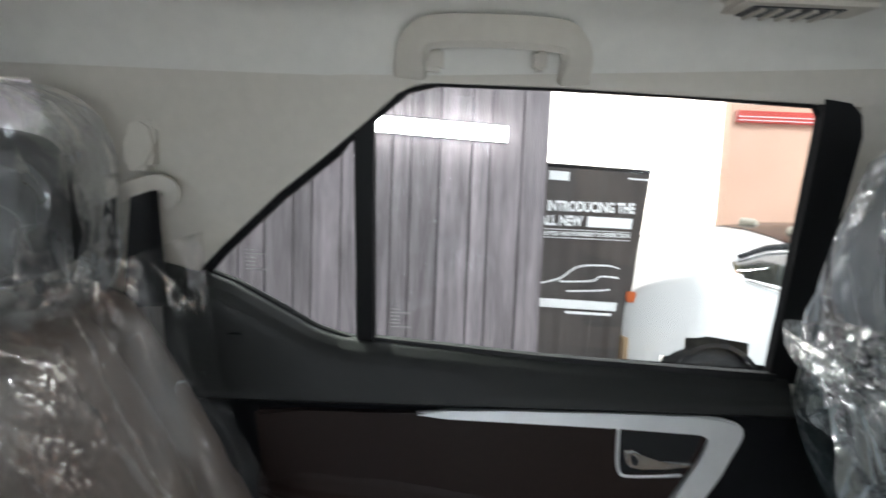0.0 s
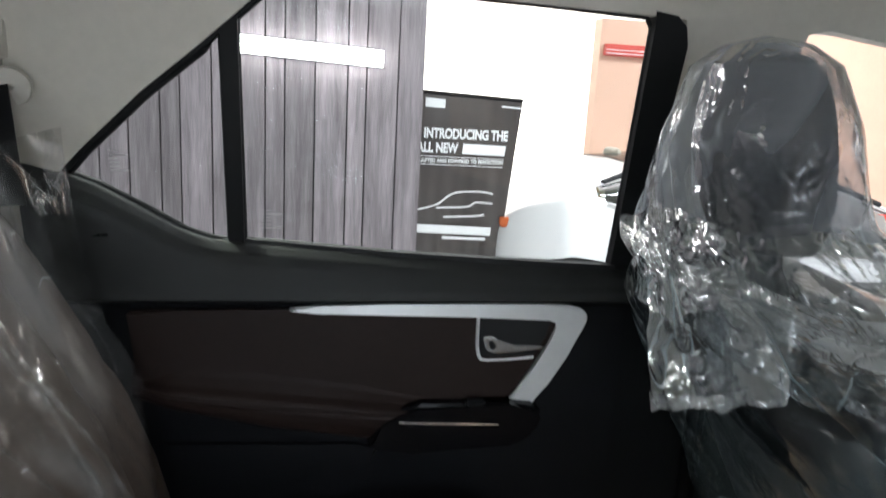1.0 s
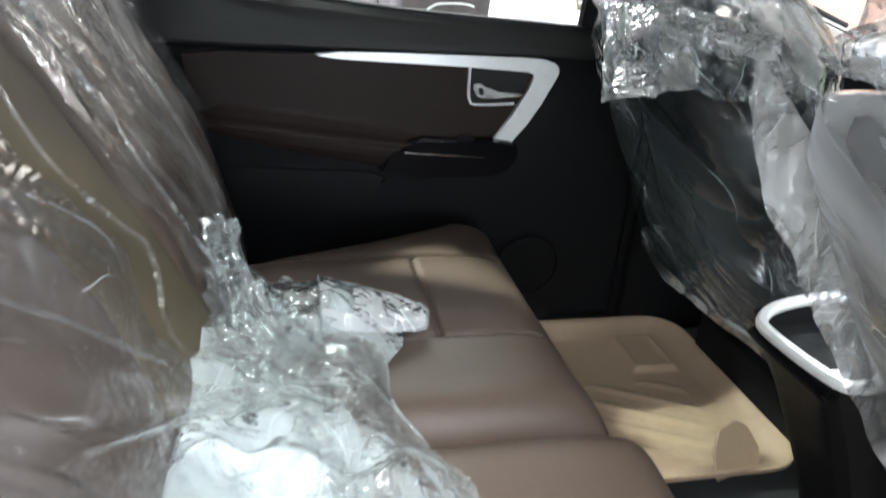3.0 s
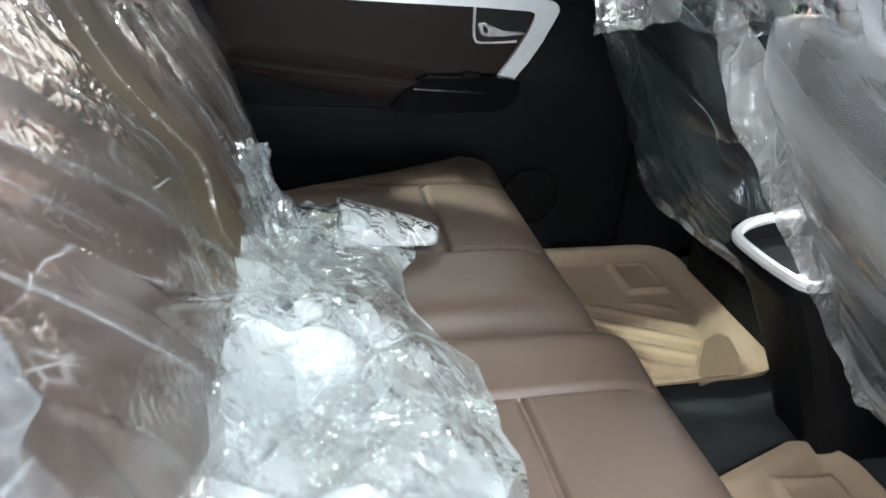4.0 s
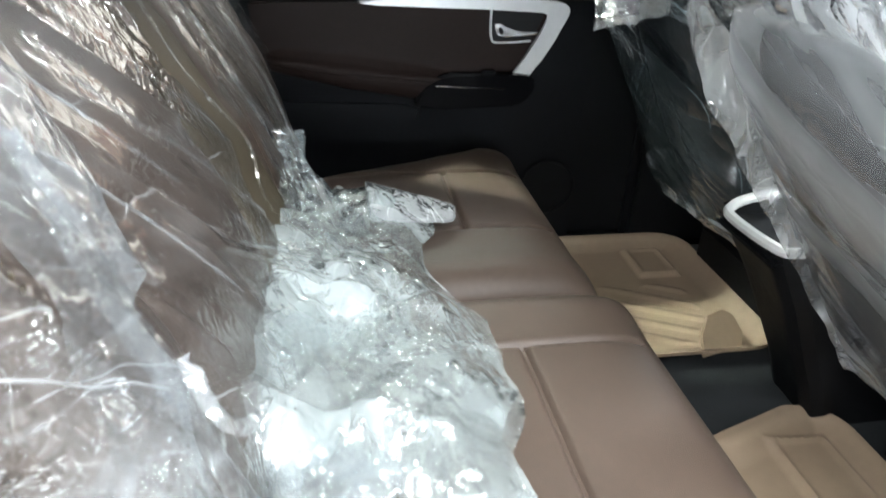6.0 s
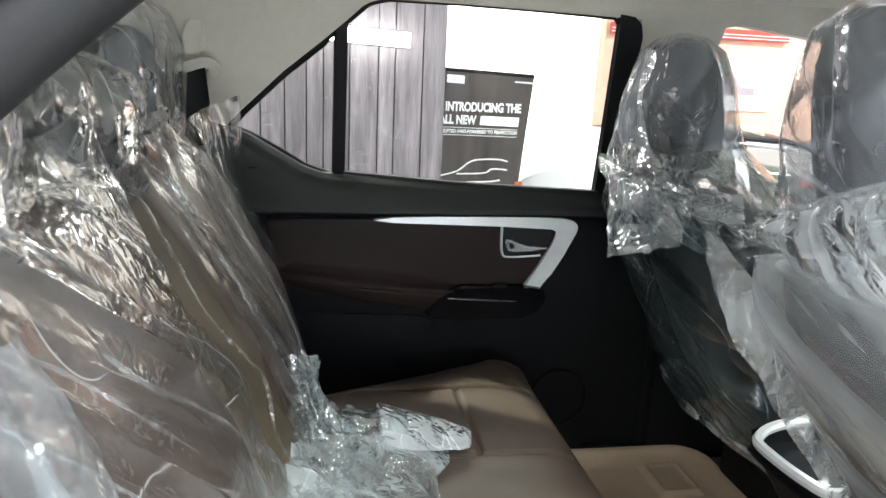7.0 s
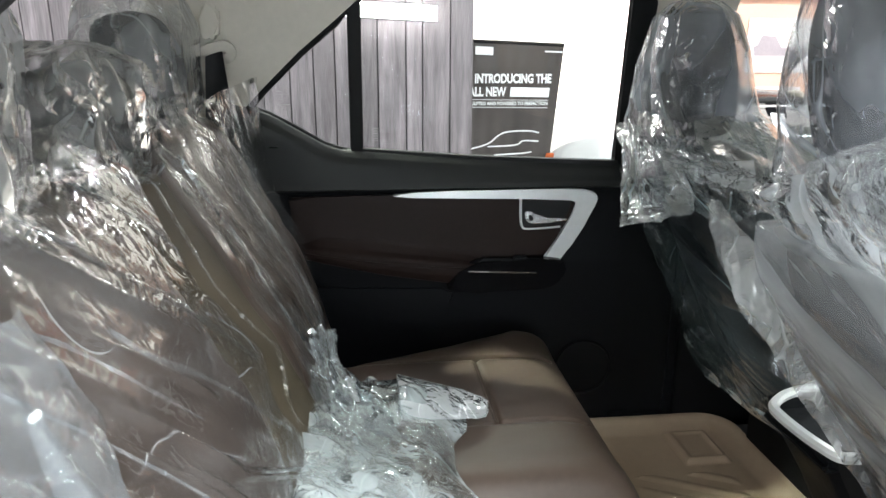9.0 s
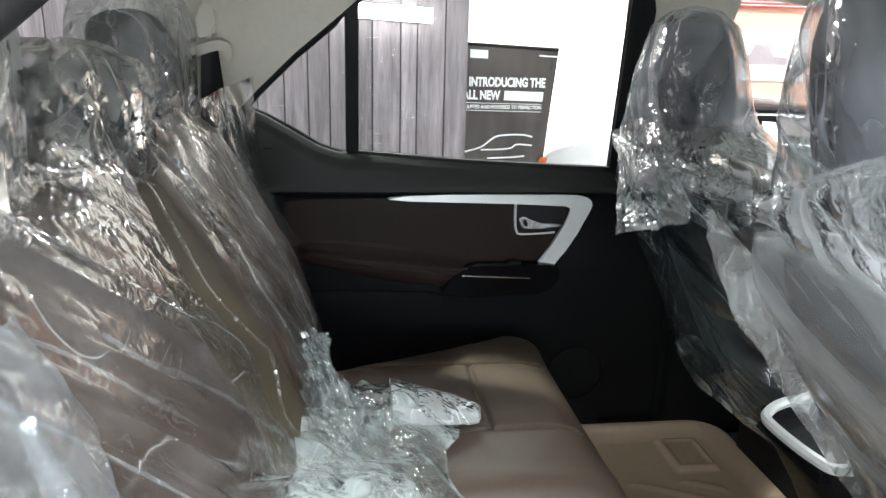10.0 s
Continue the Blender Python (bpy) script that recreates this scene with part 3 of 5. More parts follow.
def arm_face(u, v):
    """Padded armrest: the insert rolls out to a ledge, with a stitched seam along its front."""
    x = -0.165 + 0.465 * u
    roll, seam, low = interp(x, ARM_X, ARM_ROLL), interp(x, ARM_X, ARM_SEAM), interp(x, ARM_X, ARM_LOW)
    z = interp(v, [0, 0.25, 0.5, 0.62, 0.66, 0.7, 0.92, 1], [roll, roll * 0.45 + seam * 0.55, seam + 0.010, seam + 0.002, seam, seam - 0.002, low + 0.004, low])
    y = interp(v, [0, 0.1, 0.25, 0.4, 0.5, 0.62, 0.66, 0.7, 0.8, 0.92, 1], [0.676, 0.673, 0.664, 0.656, 0.653, 0.6525, 0.6555, 0.653, 0.655, 0.661, 0.690])
    return (x, y + 0.016 * max(0, 1 - (x + 0.165) / 0.06) + 0.0012 * noise.noise(Vector((x * 14, v * 2, 1))), z)


part("armrest", slab(arm_face, lambda u, v: (arm_face(u, v)[0], 0.702, arm_face(u, v)[2]), 48, 40), BROWN_DARK, door, "dark brown stitched leather armrest", angle=60)
for k in range(32):
    u0 = 0.06 + k * 0.022
    p0, p1 = arm_face(u0, 0.60), arm_face(u0 + 0.013, 0.60)
    part("stitch", sweep([(p0[0], p0[1] - 0.0008, p0[2]), (p1[0], p1[1] - 0.0008, p1[2])], disc(0.0007, 5)), BROWN_DARK, door)
switch = [(0.200, 0.850), (0.228, 0.885), (0.252, 0.910), (0.285, 0.922), (0.45, 0.918), (0.498, 0.911), (0.507, 0.897), (0.496, 0.862), (0.46, 0.838), (0.28, 0.834), (0.215, 0.838)]
part("switch_panel", extruded(switch, 0.052, on_door(0.700), 0.016, 4), PIANO, door, "gloss black window switch panel")
part("chrome_strip", extruded([(0.254, 0.8945), (0.34, 0.8905), (0.427, 0.8860), (0.427, 0.8825), (0.34, 0.8865), (0.254, 0.8910)], 0.004, on_door(0.649), 0.001, 1), CHROME, door, "thin chrome strip")
part("window_switch", box(0.385, 0.655, 0.921, 0.035, 0.018, 0.012, 0.004), BLACK_PLASTIC, door)
trim = [(0.060, 1.0745), (0.075, 1.081), (0.12, 1.0850), (0.22, 1.0880), (0.38, 1.0890), (0.50, 1.0885), (0.545, 1.0865), (0.572, 1.079), (0.582, 1.066), (0.578, 1.050), (0.550, 0.995), (0.520, 0.945), (0.492, 0.906),
        (0.470, 0.905), (0.449, 0.9125), (0.487, 0.968), (0.515, 1.02), (0.528, 1.046), (0.526, 1.058), (0.512, 1.0635), (0.38, 1.066), (0.22, 1.070), (0.12, 1.0725)]
part("silver_trim", extruded(trim, 0.014, on_door(0.688), 0.004, 3), SILVER, door, "satin silver trim strip")
part("lower_moulding", extruded([(-0.25, 0.86), (0.19, 0.845), (0.235, 0.83), (0.20, 0.79), (0.165, 0.72), (0.15, 0.60), (0.15, 0.45), (-0.25, 0.45)], 0.018, on_door(0.706), 0.014, 4), BLACK_VINYL, door)
# inside handle: bowl, bezel and chrome lever
part("handle_bowl", extruded([(0.388, 1.064), (0.515, 1.062), (0.508, 1.03), (0.488, 0.998), (0.40, 0.994), (0.390, 1.0)], 0.006, on_door(0.680), 0.002, 1), RUBBER, door)
part("handle_bezel", sweep(curve([(0.385, 0.673, 1.066), (0.3865, 0.674, 1.02), (0.391, 0.676, 0.998), (0.402, 0.677, 0.990), (0.45, 0.677, 0.991), (0.488, 0.676, 0.994)], 6), disc(0.0032, 8)), SILVER, door, "thin silver bezel")
lever = part("door_handle", extruded([(0.393, 1.034), (0.412, 1.035), (0.426, 1.024), (0.452, 1.0185), (0.503, 1.0165), (0.506, 1.011), (0.455, 1.006), (0.42, 1.004), (0.402, 1.008)], 0.014, on_door(0.680), 0.004, 3), LEVER, door, "chrome inside door handle")
part("lever_hollow", extruded([(0.404, 1.026), (0.411, 1.028), (0.418, 1.018), (0.414, 1.011), (0.408, 1.013)], 0.003, on_door(0.6675), 0.001, 1), RUBBER, lever)
# speaker
part("speaker_grille", sweep([(0.575 + 0.075 * math.cos(a), 0.688, 0.60 + 0.075 * math.sin(a)) for a in [2 * math.pi * k / 40 for k in range(40)]], disc(0.004, 8), closed=True, up=(0, 1, 0)), BLACK_PLASTIC, door, "round speaker surround")
part("speaker_mesh", extruded([(0.575 + 0.07 * math.cos(2 * math.pi * k / 36), 0.60 + 0.07 * math.sin(2 * math.pi * k / 36)) for k in range(36)], 0.004, on_door(0.697)), BLACK_PLASTIC, door)
# slot near the pillar
part("lock_slot", extruded([(-0.245, 1.203), (-0.20, 1.2035), (-0.186, 1.1995), (-0.183, 1.195), (-0.245, 1.194)], 0.006, on_door(0.668), 0.002, 2), PIANO, door, "small dark recessed latch")
part("lock_tab", box(-0.1925, 0.660, 1.199, 0.012, 0.004, 0.004, 0.001), BLACK_PLASTIC, door)
# window surround
MAIN = [(0.004, 1.183), (0.26, 1.161), (0.487, 1.151), (0.628, 1.144), (0.610, 1.34), (0.592, 1.535), (0.580, 1.549), (0.403, 1.555), (0.241, 1.558), (0.089, 1.558), (0.049, 1.547), (0.004, 1.507)]
SIDE = [(-0.018, 1.184), (-0.05, 1.187), (-0.086, 1.200), (-0.136, 1.232), (-0.202, 1.270), (-0.240, 1.287), (-0.213, 1.320), (-0.124, 1.404), (-0.042, 1.470), (-0.016, 1.492)]


def on_glass(pts, off=0.0):
    return [(a, glass_y(a, b) - off, b) for a, b in pts]


part("belt_gasket", sweep([(-0.012 + 0.645 * k / 30, glass_y(-0.012 + 0.645 * k / 30, 1.16) - 0.010, sill(-0.012 + 0.645 * k / 30) + 0.003) for k in range(31)], [(-0.006, -0.007), (0.006, -0.007), (0.006, 0.005), (-0.004, 0.007)]), RUBBER, door, "black window gasket")
part("sill_strip", sweep(curve([(a, glass_y(a, b) - 0.012, b) for a, b in ((-0.243, 1.281), (-0.202, 1.262), (-0.136, 1.223), (-0.086, 1.191), (-0.05, 1.178), (-0.02, 1.174))], 5), disc(0.0035, 8)), SILVER, door, "thin satin strip under the quarter glass")
part("window_seal", sweep(on_glass([(a, b + (0.004 if b > 1.5 else 0)) for a, b in MAIN]), disc(0.004, 8), closed=True, up=(0, 1, 0.37)), RUBBER, door)
part("window_seal", sweep(on_glass(SIDE), disc(0.006, 8), closed=True, up=(0, 1, 0.37)), RUBBER, door)


def glass_slab(outline, depth, inward):
    bm = extruded(outline, depth, Matrix(), 0)
    for v in bm.verts:
        a, b, d = v.co
        v.co = (a, glass_y(a, b) - inward + d, b)
    return bm


part("window_divider", glass_slab([(-0.020, 1.178), (0.003, 1.176), (0.006, 1.512), (-0.001, 1.512), (-0.018, 1.497)], 0.02, 0.012), RUBBER, door, "black division bar")
part("window_jamb", glass_slab([(0.626, 1.135), (0.668, 1.135), (0.660, 1.30), (0.648, 1.515), (0.638, 1.542), (0.62, 1.556), (0.586, 1.560), (0.590, 1.535), (0.608, 1.34)], 0.022, 0.016), RUBBER, door, "black window frame upright")
part("rear_header", glass_slab([(-0.252, 1.287), (-0.240, 1.290), (-0.213, 1.322), (-0.124, 1.406), (-0.042, 1.472), (0.045, 1.549), (0.034, 1.553), (-0.048, 1.481), (-0.132, 1.414), (-0.223, 1.330)], 0.02, 0.006), RUBBER, door)
pane = part("window_pane", glass_slab(MAIN, 0.004, 0.0), GLASS, door, "clear window glass", smooth=False)
pane2 = part("quarter_pane", glass_slab(SIDE, 0.004, 0.0), GLASS, door, "clear quarter glass", smooth=False)
pane.visible_shadow = pane2.visible_shadow = False
# unreadable etched marks on the panes
for bx, bz in ((0.030, 1.205), (-0.185, 1.292)):
    for k in range(6):
        w = 0.030 if k in (0, 4) else 0.014
        part("etched_mark", glass_slab([(bx, bz + k * 0.006), (bx + w, bz + k * 0.006), (bx + w, bz + k * 0.006 + 0.0012), (bx, bz + k * 0.006 + 0.0012)], 0.0006, 0.001), GREY_INK, pane if bx > 0 else pane2)

# ---------------------------------------------------------------- grab handle, roof vent, belt anchor
def rail_point(x, z, off=0.0):
    k = [1.566, 1.592, 1.615, 1.640, 1.662]
    return (x, interp(z, k, [0.566, 0.556, 0.548, 0.530, 0.485]) - off, z)


grab = thing("grab_handle", (0.16, 0.55, 1.60), "grey-beige plastic grab handle on the roof rail", "grab handle")
path = [rail_point(0.054, 1.570, 0.004), rail_point(0.056, 1.592, 0.018), rail_point(0.066, 1.610, 0.028), rail_point(0.09, 1.617, 0.031), rail_point(0.16, 1.619, 0.032), rail_point(0.232, 1.617, 0.031), rail_point(0.252, 1.608, 0.026),
        rail_point(0.260, 1.592, 0.018), rail_point(0.262, 1.570, 0.004)]
part("grip", sweep(curve(path, 6), [(-0.019, -0.008), (0.017, -0.008), (0.021, 0), (0.017, 0.008), (-0.019, 0.008), (-0.022, 0)], up=(0, -1, 0.35)), TRIM_BEIGE, grab)
part("mount", box(0.215, 0.540, 1.590, 0.016, 0.03, 0.024, 0.004), TRIM_BEIGE, grab)
part("mount", box(0.082, 0.545, 1.588, 0.028, 0.02, 0.03, 0.005), TRIM_BEIGE, grab)
vent = thing("roof_vent", (0.48, 0.47, 1.655), "grey roof air vent with slats in a soft moulded bezel", "air vent")
part("bezel", box(0.50, 0.49, 1.660, 0.17, 0.11, 0.020, 0.009, 3), TRIM_BEIGE, vent)
for k in range(5):
    part("slat", box(0.455 + k * 0.02, 0.49, 1.648, 0.006, 0.055, 0.006, 0.001, 1), TRIM_BEIGE, vent)
part("well", box(0.495, 0.49, 1.650, 0.105, 0.06, 0.003), SEAL_GREY, vent)

anchor = thing("belt_anchor", (-0.31, 0.62, 1.40), "beige seat belt guide with black belt on the pillar", "seat belt")
COVER = [(-0.326, 1.438), (-0.322, 1.470), (-0.3145, 1.504), (-0.300, 1.507), (-0.281, 1.496), (-0.283, 1.465), (-0.288, 1.436), (-0.305, 1.431)]
part("cover", extruded(COVER, 0.045, on_door(0.628), 0.009, 4), TRIM_BEIGE, anchor)
part("guide", sweep(curve([(-0.340, 0.612, 1.400), (-0.320, 0.592, 1.409), (-0.29, 0.588, 1.419), (-0.272, 0.590, 1.420), (-0.264, 0.596, 1.411), (-0.268, 0.602, 1.398), (-0.279, 0.610, 1.394)], 5), [(-0.010, -0.004), (0.010, -0.004), (0.011, 0), (0.010, 0.004), (-0.010, 0.004), (-0.011, 0)], up=(0, 1, 0.2)), TRIM_BEIGE, anchor)


def webbing(off):
    return lambda u, v: (-0.316 + 0.034 * u + (-0.006 + 0.017 * u) * v * 1.6, 0.592 + off - 0.012 * v + 0.004 * math.sin(3 * u), 1.408 + 0.006 * u - 0.16 * v)


part("belt", slab(webbing(0), webbing(0.002), 6, 10), RUBBER, anchor, "black belt webbing")

# ---------------------------------------------------------------- rear bench
BACK_Z = [0.66, 0.76, 0.90, 1.00, 1.16, 1.30]
BACK_X = [-0.055, -0.075, -0.112, -0.148, -0.235, -0.315]


def back_x(z):
    return interp(z, BACK_Z, BACK_X)


def groove(d, width=0.012, depth=0.012):
    return -depth * math.exp(-(d / width) ** 2)


def seat_back(y0, y1, seams):
    w = y1 - y0

    def front(u, v):
        y, z = y0 + w * u, 0.66 + 0.64 * v
        e = (max(0, 1 - abs(2 * u - 1) ** 8) * max(0, 1 - abs(2 * v - 1) ** 10)) ** 0.5
        x = back_x(z) - 0.05 * (1 - e)
        x += sum(groove(y - s) for s in seams) + groove(z - 1.05, 0.01, 0.008) * 0.7
        x += 0.012 * math.exp(-((u - 0.08) / 0.1) ** 2) + 0.012 * math.exp(-((u - 0.92) / 0.1) ** 2)
        return (x, y, z - 0.02 * (1 - e))

    return slab(front, lambda u, v: (back_x(0.66 + 0.64 * v) - 0.13, y0 + w * (0.02 + 0.96 * u), 0.66 + 0.62 * v), 44, 40)


def cushion(y0, y1, seams_y, seams_x, crown=0.0, far=0.44, taper=0.0):
    w, x0 = y1 - y0, -0.14

    def top(u, v):
        x, y = x0 + (far - x0) * v, y0 + (w - taper * max(0, 1 - (v / 0.85)) ** 0.8) * u
        e = (max(0, 1 - abs(2 * u - 1) ** 9) * max(0, 1 - max(0, 2 * v - 1) ** 7)) ** 0.45
        z = 0.655 + 0.085 * e + crown * math.sin(math.pi * u)
        z += 0.012 * v + 0.010 * (math.exp(-((u - 0.07) / 0.09) ** 2) + math.exp(-((u - 0.93) / 0.09) ** 2))
        for s in seams_y:
            if x < far - 0.03:
                z += groove(y - s, 0.005, 0.009)
        for s, ya, yb in seams_x:
            if ya < y < yb:
                z += groove(x - s, 0.005, 0.009)
        z += 0.0015 * noise.noise(Vector((x * 14, y * 14, 3)))
        return (x + 0.012 * (1 - e) * v, y, z)

    def low(u, v):
        x, y, _ = top(u, v)
        return (x0 + (far - 0.05 - x0) * v, y - 0.01 * (2 * u - 1), 0.53)

    return slab(top, low, 150, 130)


bench_l = thing("rear_seat", (0.15, 0.3, 0.42), "brown leather rear seat, narrow section, beside the far door", "car seat", "rear bench seats")
part("cushion", cushion(-0.030, 0.660, (0.18, 0.46), ((0.245, 0.18, 0.46),), 0.0, 0.445, 0.20), BROWN, bench_l, "brown leather cushion")
part("backrest", seat_back(0.02, 0.60, (0.15, 0.47)), BROWN, bench_l, "brown leather backrest")
part("seat_base", box(0.12, 0.31, 0.47, 0.46, 0.62, 0.14, 0.02), CARPET, bench_l)
bench_r = thing("rear_seat", (0.15, -0.35, 0.42), "brown leather rear seat, wide section with stitched panels", "car seat", "rear bench seats")
part("cushion", cushion(-0.660, -0.038, (-0.20, -0.53), ((0.255, -0.53, -0.20),), 0.0, 0.475), BROWN, bench_r, "brown leather cushion")
part("backrest", seat_back(-0.62, 0.015, (-0.12, -0.48)), BROWN, bench_r, "brown leather backrest")
part("seat_base", box(0.12, -0.35, 0.47, 0.46, 0.58, 0.14, 0.02), CARPET, bench_r)


def headrest(parent, x, y, z, w, h, t, lean, mat):
    m = frame_of((x, y, z), (0, 1, 0), (-math.sin(lean), 0, math.cos(lean)))
    part("headrest", pillow(w, h, t * 0.55, t * 0.45, m, 3.2, 0.45, nu=28, nv=28), mat, parent)
    for s in (-0.05, 0.05):
        part("headrest_post", sweep([(x + 0.01, y + s, z - h / 2 + 0.02), (x + 0.02, y + s, z - h / 2 - 0.03)], disc(0.006, 8)), BLACK_PLASTIC, parent)


headrest(bench_l, -0.410, 0.455, 1.390, 0.25, 0.18, 0.12, 0.3, SEAT_BLACK)
headrest(bench_r, -0.365, -0.02, 1.325, 0.25, 0.14, 0.13, 0.35, SEAT_BLACK)
headrest(bench_r, -0.385, -0.40, 1.385, 0.25, 0.19, 0.11, 0.3, SEAT_BLACK)


seam = bmesh.new()
for k in range(30):
    z = 1.16 - 0.0095 * k
    y = interp(z, [0.88, 0.983, 1.033, 1.105, 1.17], [-0.655, -0.632, -0.615, -0.598, -0.59])
    c = Vector((back_x(z) + 0.006, y, z))
    got = bmesh.ops.create_cube(seam, size=1.0, matrix=Matrix.Translation(c) @ Matrix.Diagonal((0.003, 0.0022, 0.006, 1)))
part("stitching", seam, BARE, bench_r, "pale stitched seam of the bolster")
# bare leather bolster between the two plastic sheets
def bolster_face(u, v):
    z = 1.262 - 0.44 * v
    a, b = -0.15, interp(z, [0.80, 0.92, 1.05, 1.147, 1.25], [0.17, 0.085, 0.045, 0.050, 0.040])
    y = a + (b - a) * u
    e = max(0, 1 - abs(2 * u - 1) ** 6) ** 0.5 * min(1, (v / 0.04)) ** 0.5
    return (back_x(z) - 0.012 + 0.026 * e, y, z - 0.03 * (1 - u) ** 4 * (1 - v))


part("bolster", slab(bolster_face, lambda u, v: (back_x(1.262 - 0.44 * v) - 0.03, bolster_face(u, v)[1], bolster_face(u, v)[2]), 24, 60), BARE, bench_l, "bare olive-brown leather bolster beside the plastic sheets")

# ---------------------------------------------------------------- front seats
def front_seat(yc, cx, lean, hx, hy, label):
    s = thing("front_seat", (cx + 0.2, yc, 0.42), label, "car seat", "front seats")
    ax, ay = (0, -1, 0), (-math.sin(lean), 0, math.cos(lean))
    m = frame_of((cx, yc, 0.955), ax, ay)
    part("backrest", pillow(0.47, 0.64, 0.055, 0.075, m, 4.5, 0.42, nu=36, nv=40), SEAT_BLACK, s, "black leather backrest")
    part("cushion", pillow(0.48, 0.52, 0.10, 0.08, frame_of((max(cx + 0.42, 1.20), yc, 0.64), (0, 1, 0), (-1, 0, 0)), 5, 0.3, nu=24, nv=24), SEAT_BLACK, s, "black leather cushion")
    part("seat_base", box(max(cx + 0.38, 1.20), yc, 0.48, 0.44, 0.42, 0.16, 0.03), BLACK_PLASTIC, s)
    headrest(s, hx, hy, 1.375, 0.22, 0.25, 0.10, 0.2, SEAT_BLACK)
    return s


front_seat(0.37, 0.80, 0.44, 0.65, 0.37, "black leather front seat seen from behind, wrapped in clear plastic")
front_seat(-0.37, 0.705, 0.60, 0.525, -0.325, "black leather front seat near the open door, wrapped in clear plastic")

# ---------------------------------------------------------------- console
console = thing("centre_console", (1.1, 0, 0.42), "black centre console with silver-rimmed rear tray", "console")
def console_skin(u, v):
    """Tapered body: the rear face falls forwards from the tray to the floor."""
    z = 0.40 + 0.43 * v
    x0 = interp(z, [0.40, 0.50, 0.70, 0.80, 0.83], [0.90, 0.865, 0.765, 0.705, 0.695])
    hw = interp(z, [0.40, 0.6, 0.83], [0.075, 0.085, 0.105])
    s = u * 4
    e = 0.035
    pts = [(1.5, hw), (x0 + e, hw), (x0 + e * 0.3, hw - e * 0.3), (x0, hw - e), (x0, -hw + e), (x0 + e * 0.3, -hw + e * 0.3), (x0 + e, -hw), (1.5, -hw)]
    k = u * (len(pts) - 1)
    return (interp(k, range(8), [p for p, _ in pts]), -0.018 + interp(k, range(8), [q for _, q in pts]), z)


part("console_body", sheet(console_skin, 56, 20), BLACK_PLASTIC, console)
part("console_top", box(1.18, -0.018, 0.845, 0.62, 0.20, 0.03, 0.012), BLACK_VINYL, console)
RIM = [(0.872, 0.085, 0.842), (0.802, 0.088, 0.838), (0.742, 0.078, 0.832), (0.707, 0.055, 0.829), (0.694, 0.030, 0.828), (0.694, -0.030, 0.828), (0.700, -0.085, 0.829), (0.712, -0.118, 0.830), (0.752, -0.125, 0.834), (0.812, -0.122, 0.838), (0.872, -0.120, 0.842)]
part("silver_rim", sweep(curve(RIM, 5), [(-0.007, -0.008), (0.007, -0.008), (0.009, 0.0), (0.005, 0.006), (-0.005, 0.006), (-0.009, 0.0)]), SILVER, console, "satin silver U-shaped rim")
part("tray", box(0.79, -0.018, 0.800, 0.19, 0.18, 0.02, 0.008), BLACK_PLASTIC, console, "black tray")
part("usb_socket", box(0.735, -0.07, 0.812, 0.03, 0.02, 0.006, 0.002), PIANO, console)

# ---------------------------------------------------------------- floor mats
def mat_top(x0, x1, inner, outer, pocket, ribs):
    """A tray-like mat: rounded front corners, raised rim, one raised pocket, low slanted ribs. inner and outer give y at a given x."""
    def top(u, v):
        r = 0.085
        x = x0 + (x1 - x0) * u
        ya, yb = inner(x), outer(x)
        d = min(v, 1 - v) * abs(yb - ya)
        if d < r:
            x = x0 + (x1 - r + math.sqrt(max(0, r * r - (r - d) ** 2)) - x0) * u
        y = ya + (yb - ya) * v
        front = (1 - u) * (x1 - x0)
        edge = min(front, d)
        z = 0.418 + 0.030 * max(0, 1 - edge / 0.055) ** 1.5 + 0.006 * math.exp(-((edge - 0.010) / 0.007) ** 2)
        px, py, pw, ph = pocket
        q = max(abs(x - px) - pw / 2, abs(y - py) - ph / 2)
        z += 0.014 * min(1, max(0, -q / 0.012)) - 0.010 * min(1, max(0, -(q + 0.014) / 0.010)) * 0.5
        rx, ry, rw, rh = ribs
        if abs(x - rx) < rw / 2 and abs(y - ry) < rh / 2:
            k = ((y - ry) * 0.9 + (x - rx) * 0.45) / 0.030
            z += 0.004 * max(0, math.sin(math.pi * k)) * min(1, (rw / 2 - abs(x - rx)) / 0.02)
        return (x, y, z + 0.001 * noise.noise(Vector((x * 9, y * 9, 1))))

    return top


far_mat = mat_top(0.30, 0.985, lambda x: 0.125, lambda x: 0.685, (0.85, 0.56, 0.12, 0.15), (0.76, 0.32, 0.26, 0.26))
near_mat = mat_top(0.30, 0.948, lambda x: -0.130 + 0.30 * (min(x, 0.93) - 0.70), lambda x: -0.66, (0.84, -0.21, 0.13, 0.18), (0.70, -0.50, 0.22, 0.16))
for top, label in ((far_mat, "tan moulded rubber floor mat with raised rim, pocket and ribs"), (near_mat, "tan moulded rubber floor mat near the open door")):
    tagged(part("floor_mat", slab(top, lambda u, v, t=top: (t(u, v)[0], t(u, v)[1], t(u, v)[2] - 0.008), 130, 130), MAT_TAN, angle=50), label, "floor mat", "floor mats")
flap = part("mat_flap", extruded([(0, 0), (0.115, 0), (0.135, 0.03), (0.130, 0.075), (0.105, 0.092), (0.055, 0.085), (0.02, 0.05)], 0.008, frame_of((0.782, 0.130, 0.424), (1, 0.28, 0), (0.05, 0.78, 0.62)), 0.003, 2), MAT_TAN)
tagged(flap, "folded-up tan corner flap of the floor mat", "mat flap")

# ---------------------------------------------------------------- banner
banner = thing("roll_up_banner", (1.05, 4.0, GROUND), "dark roll-up banner with white lettering and car outline", "banner")
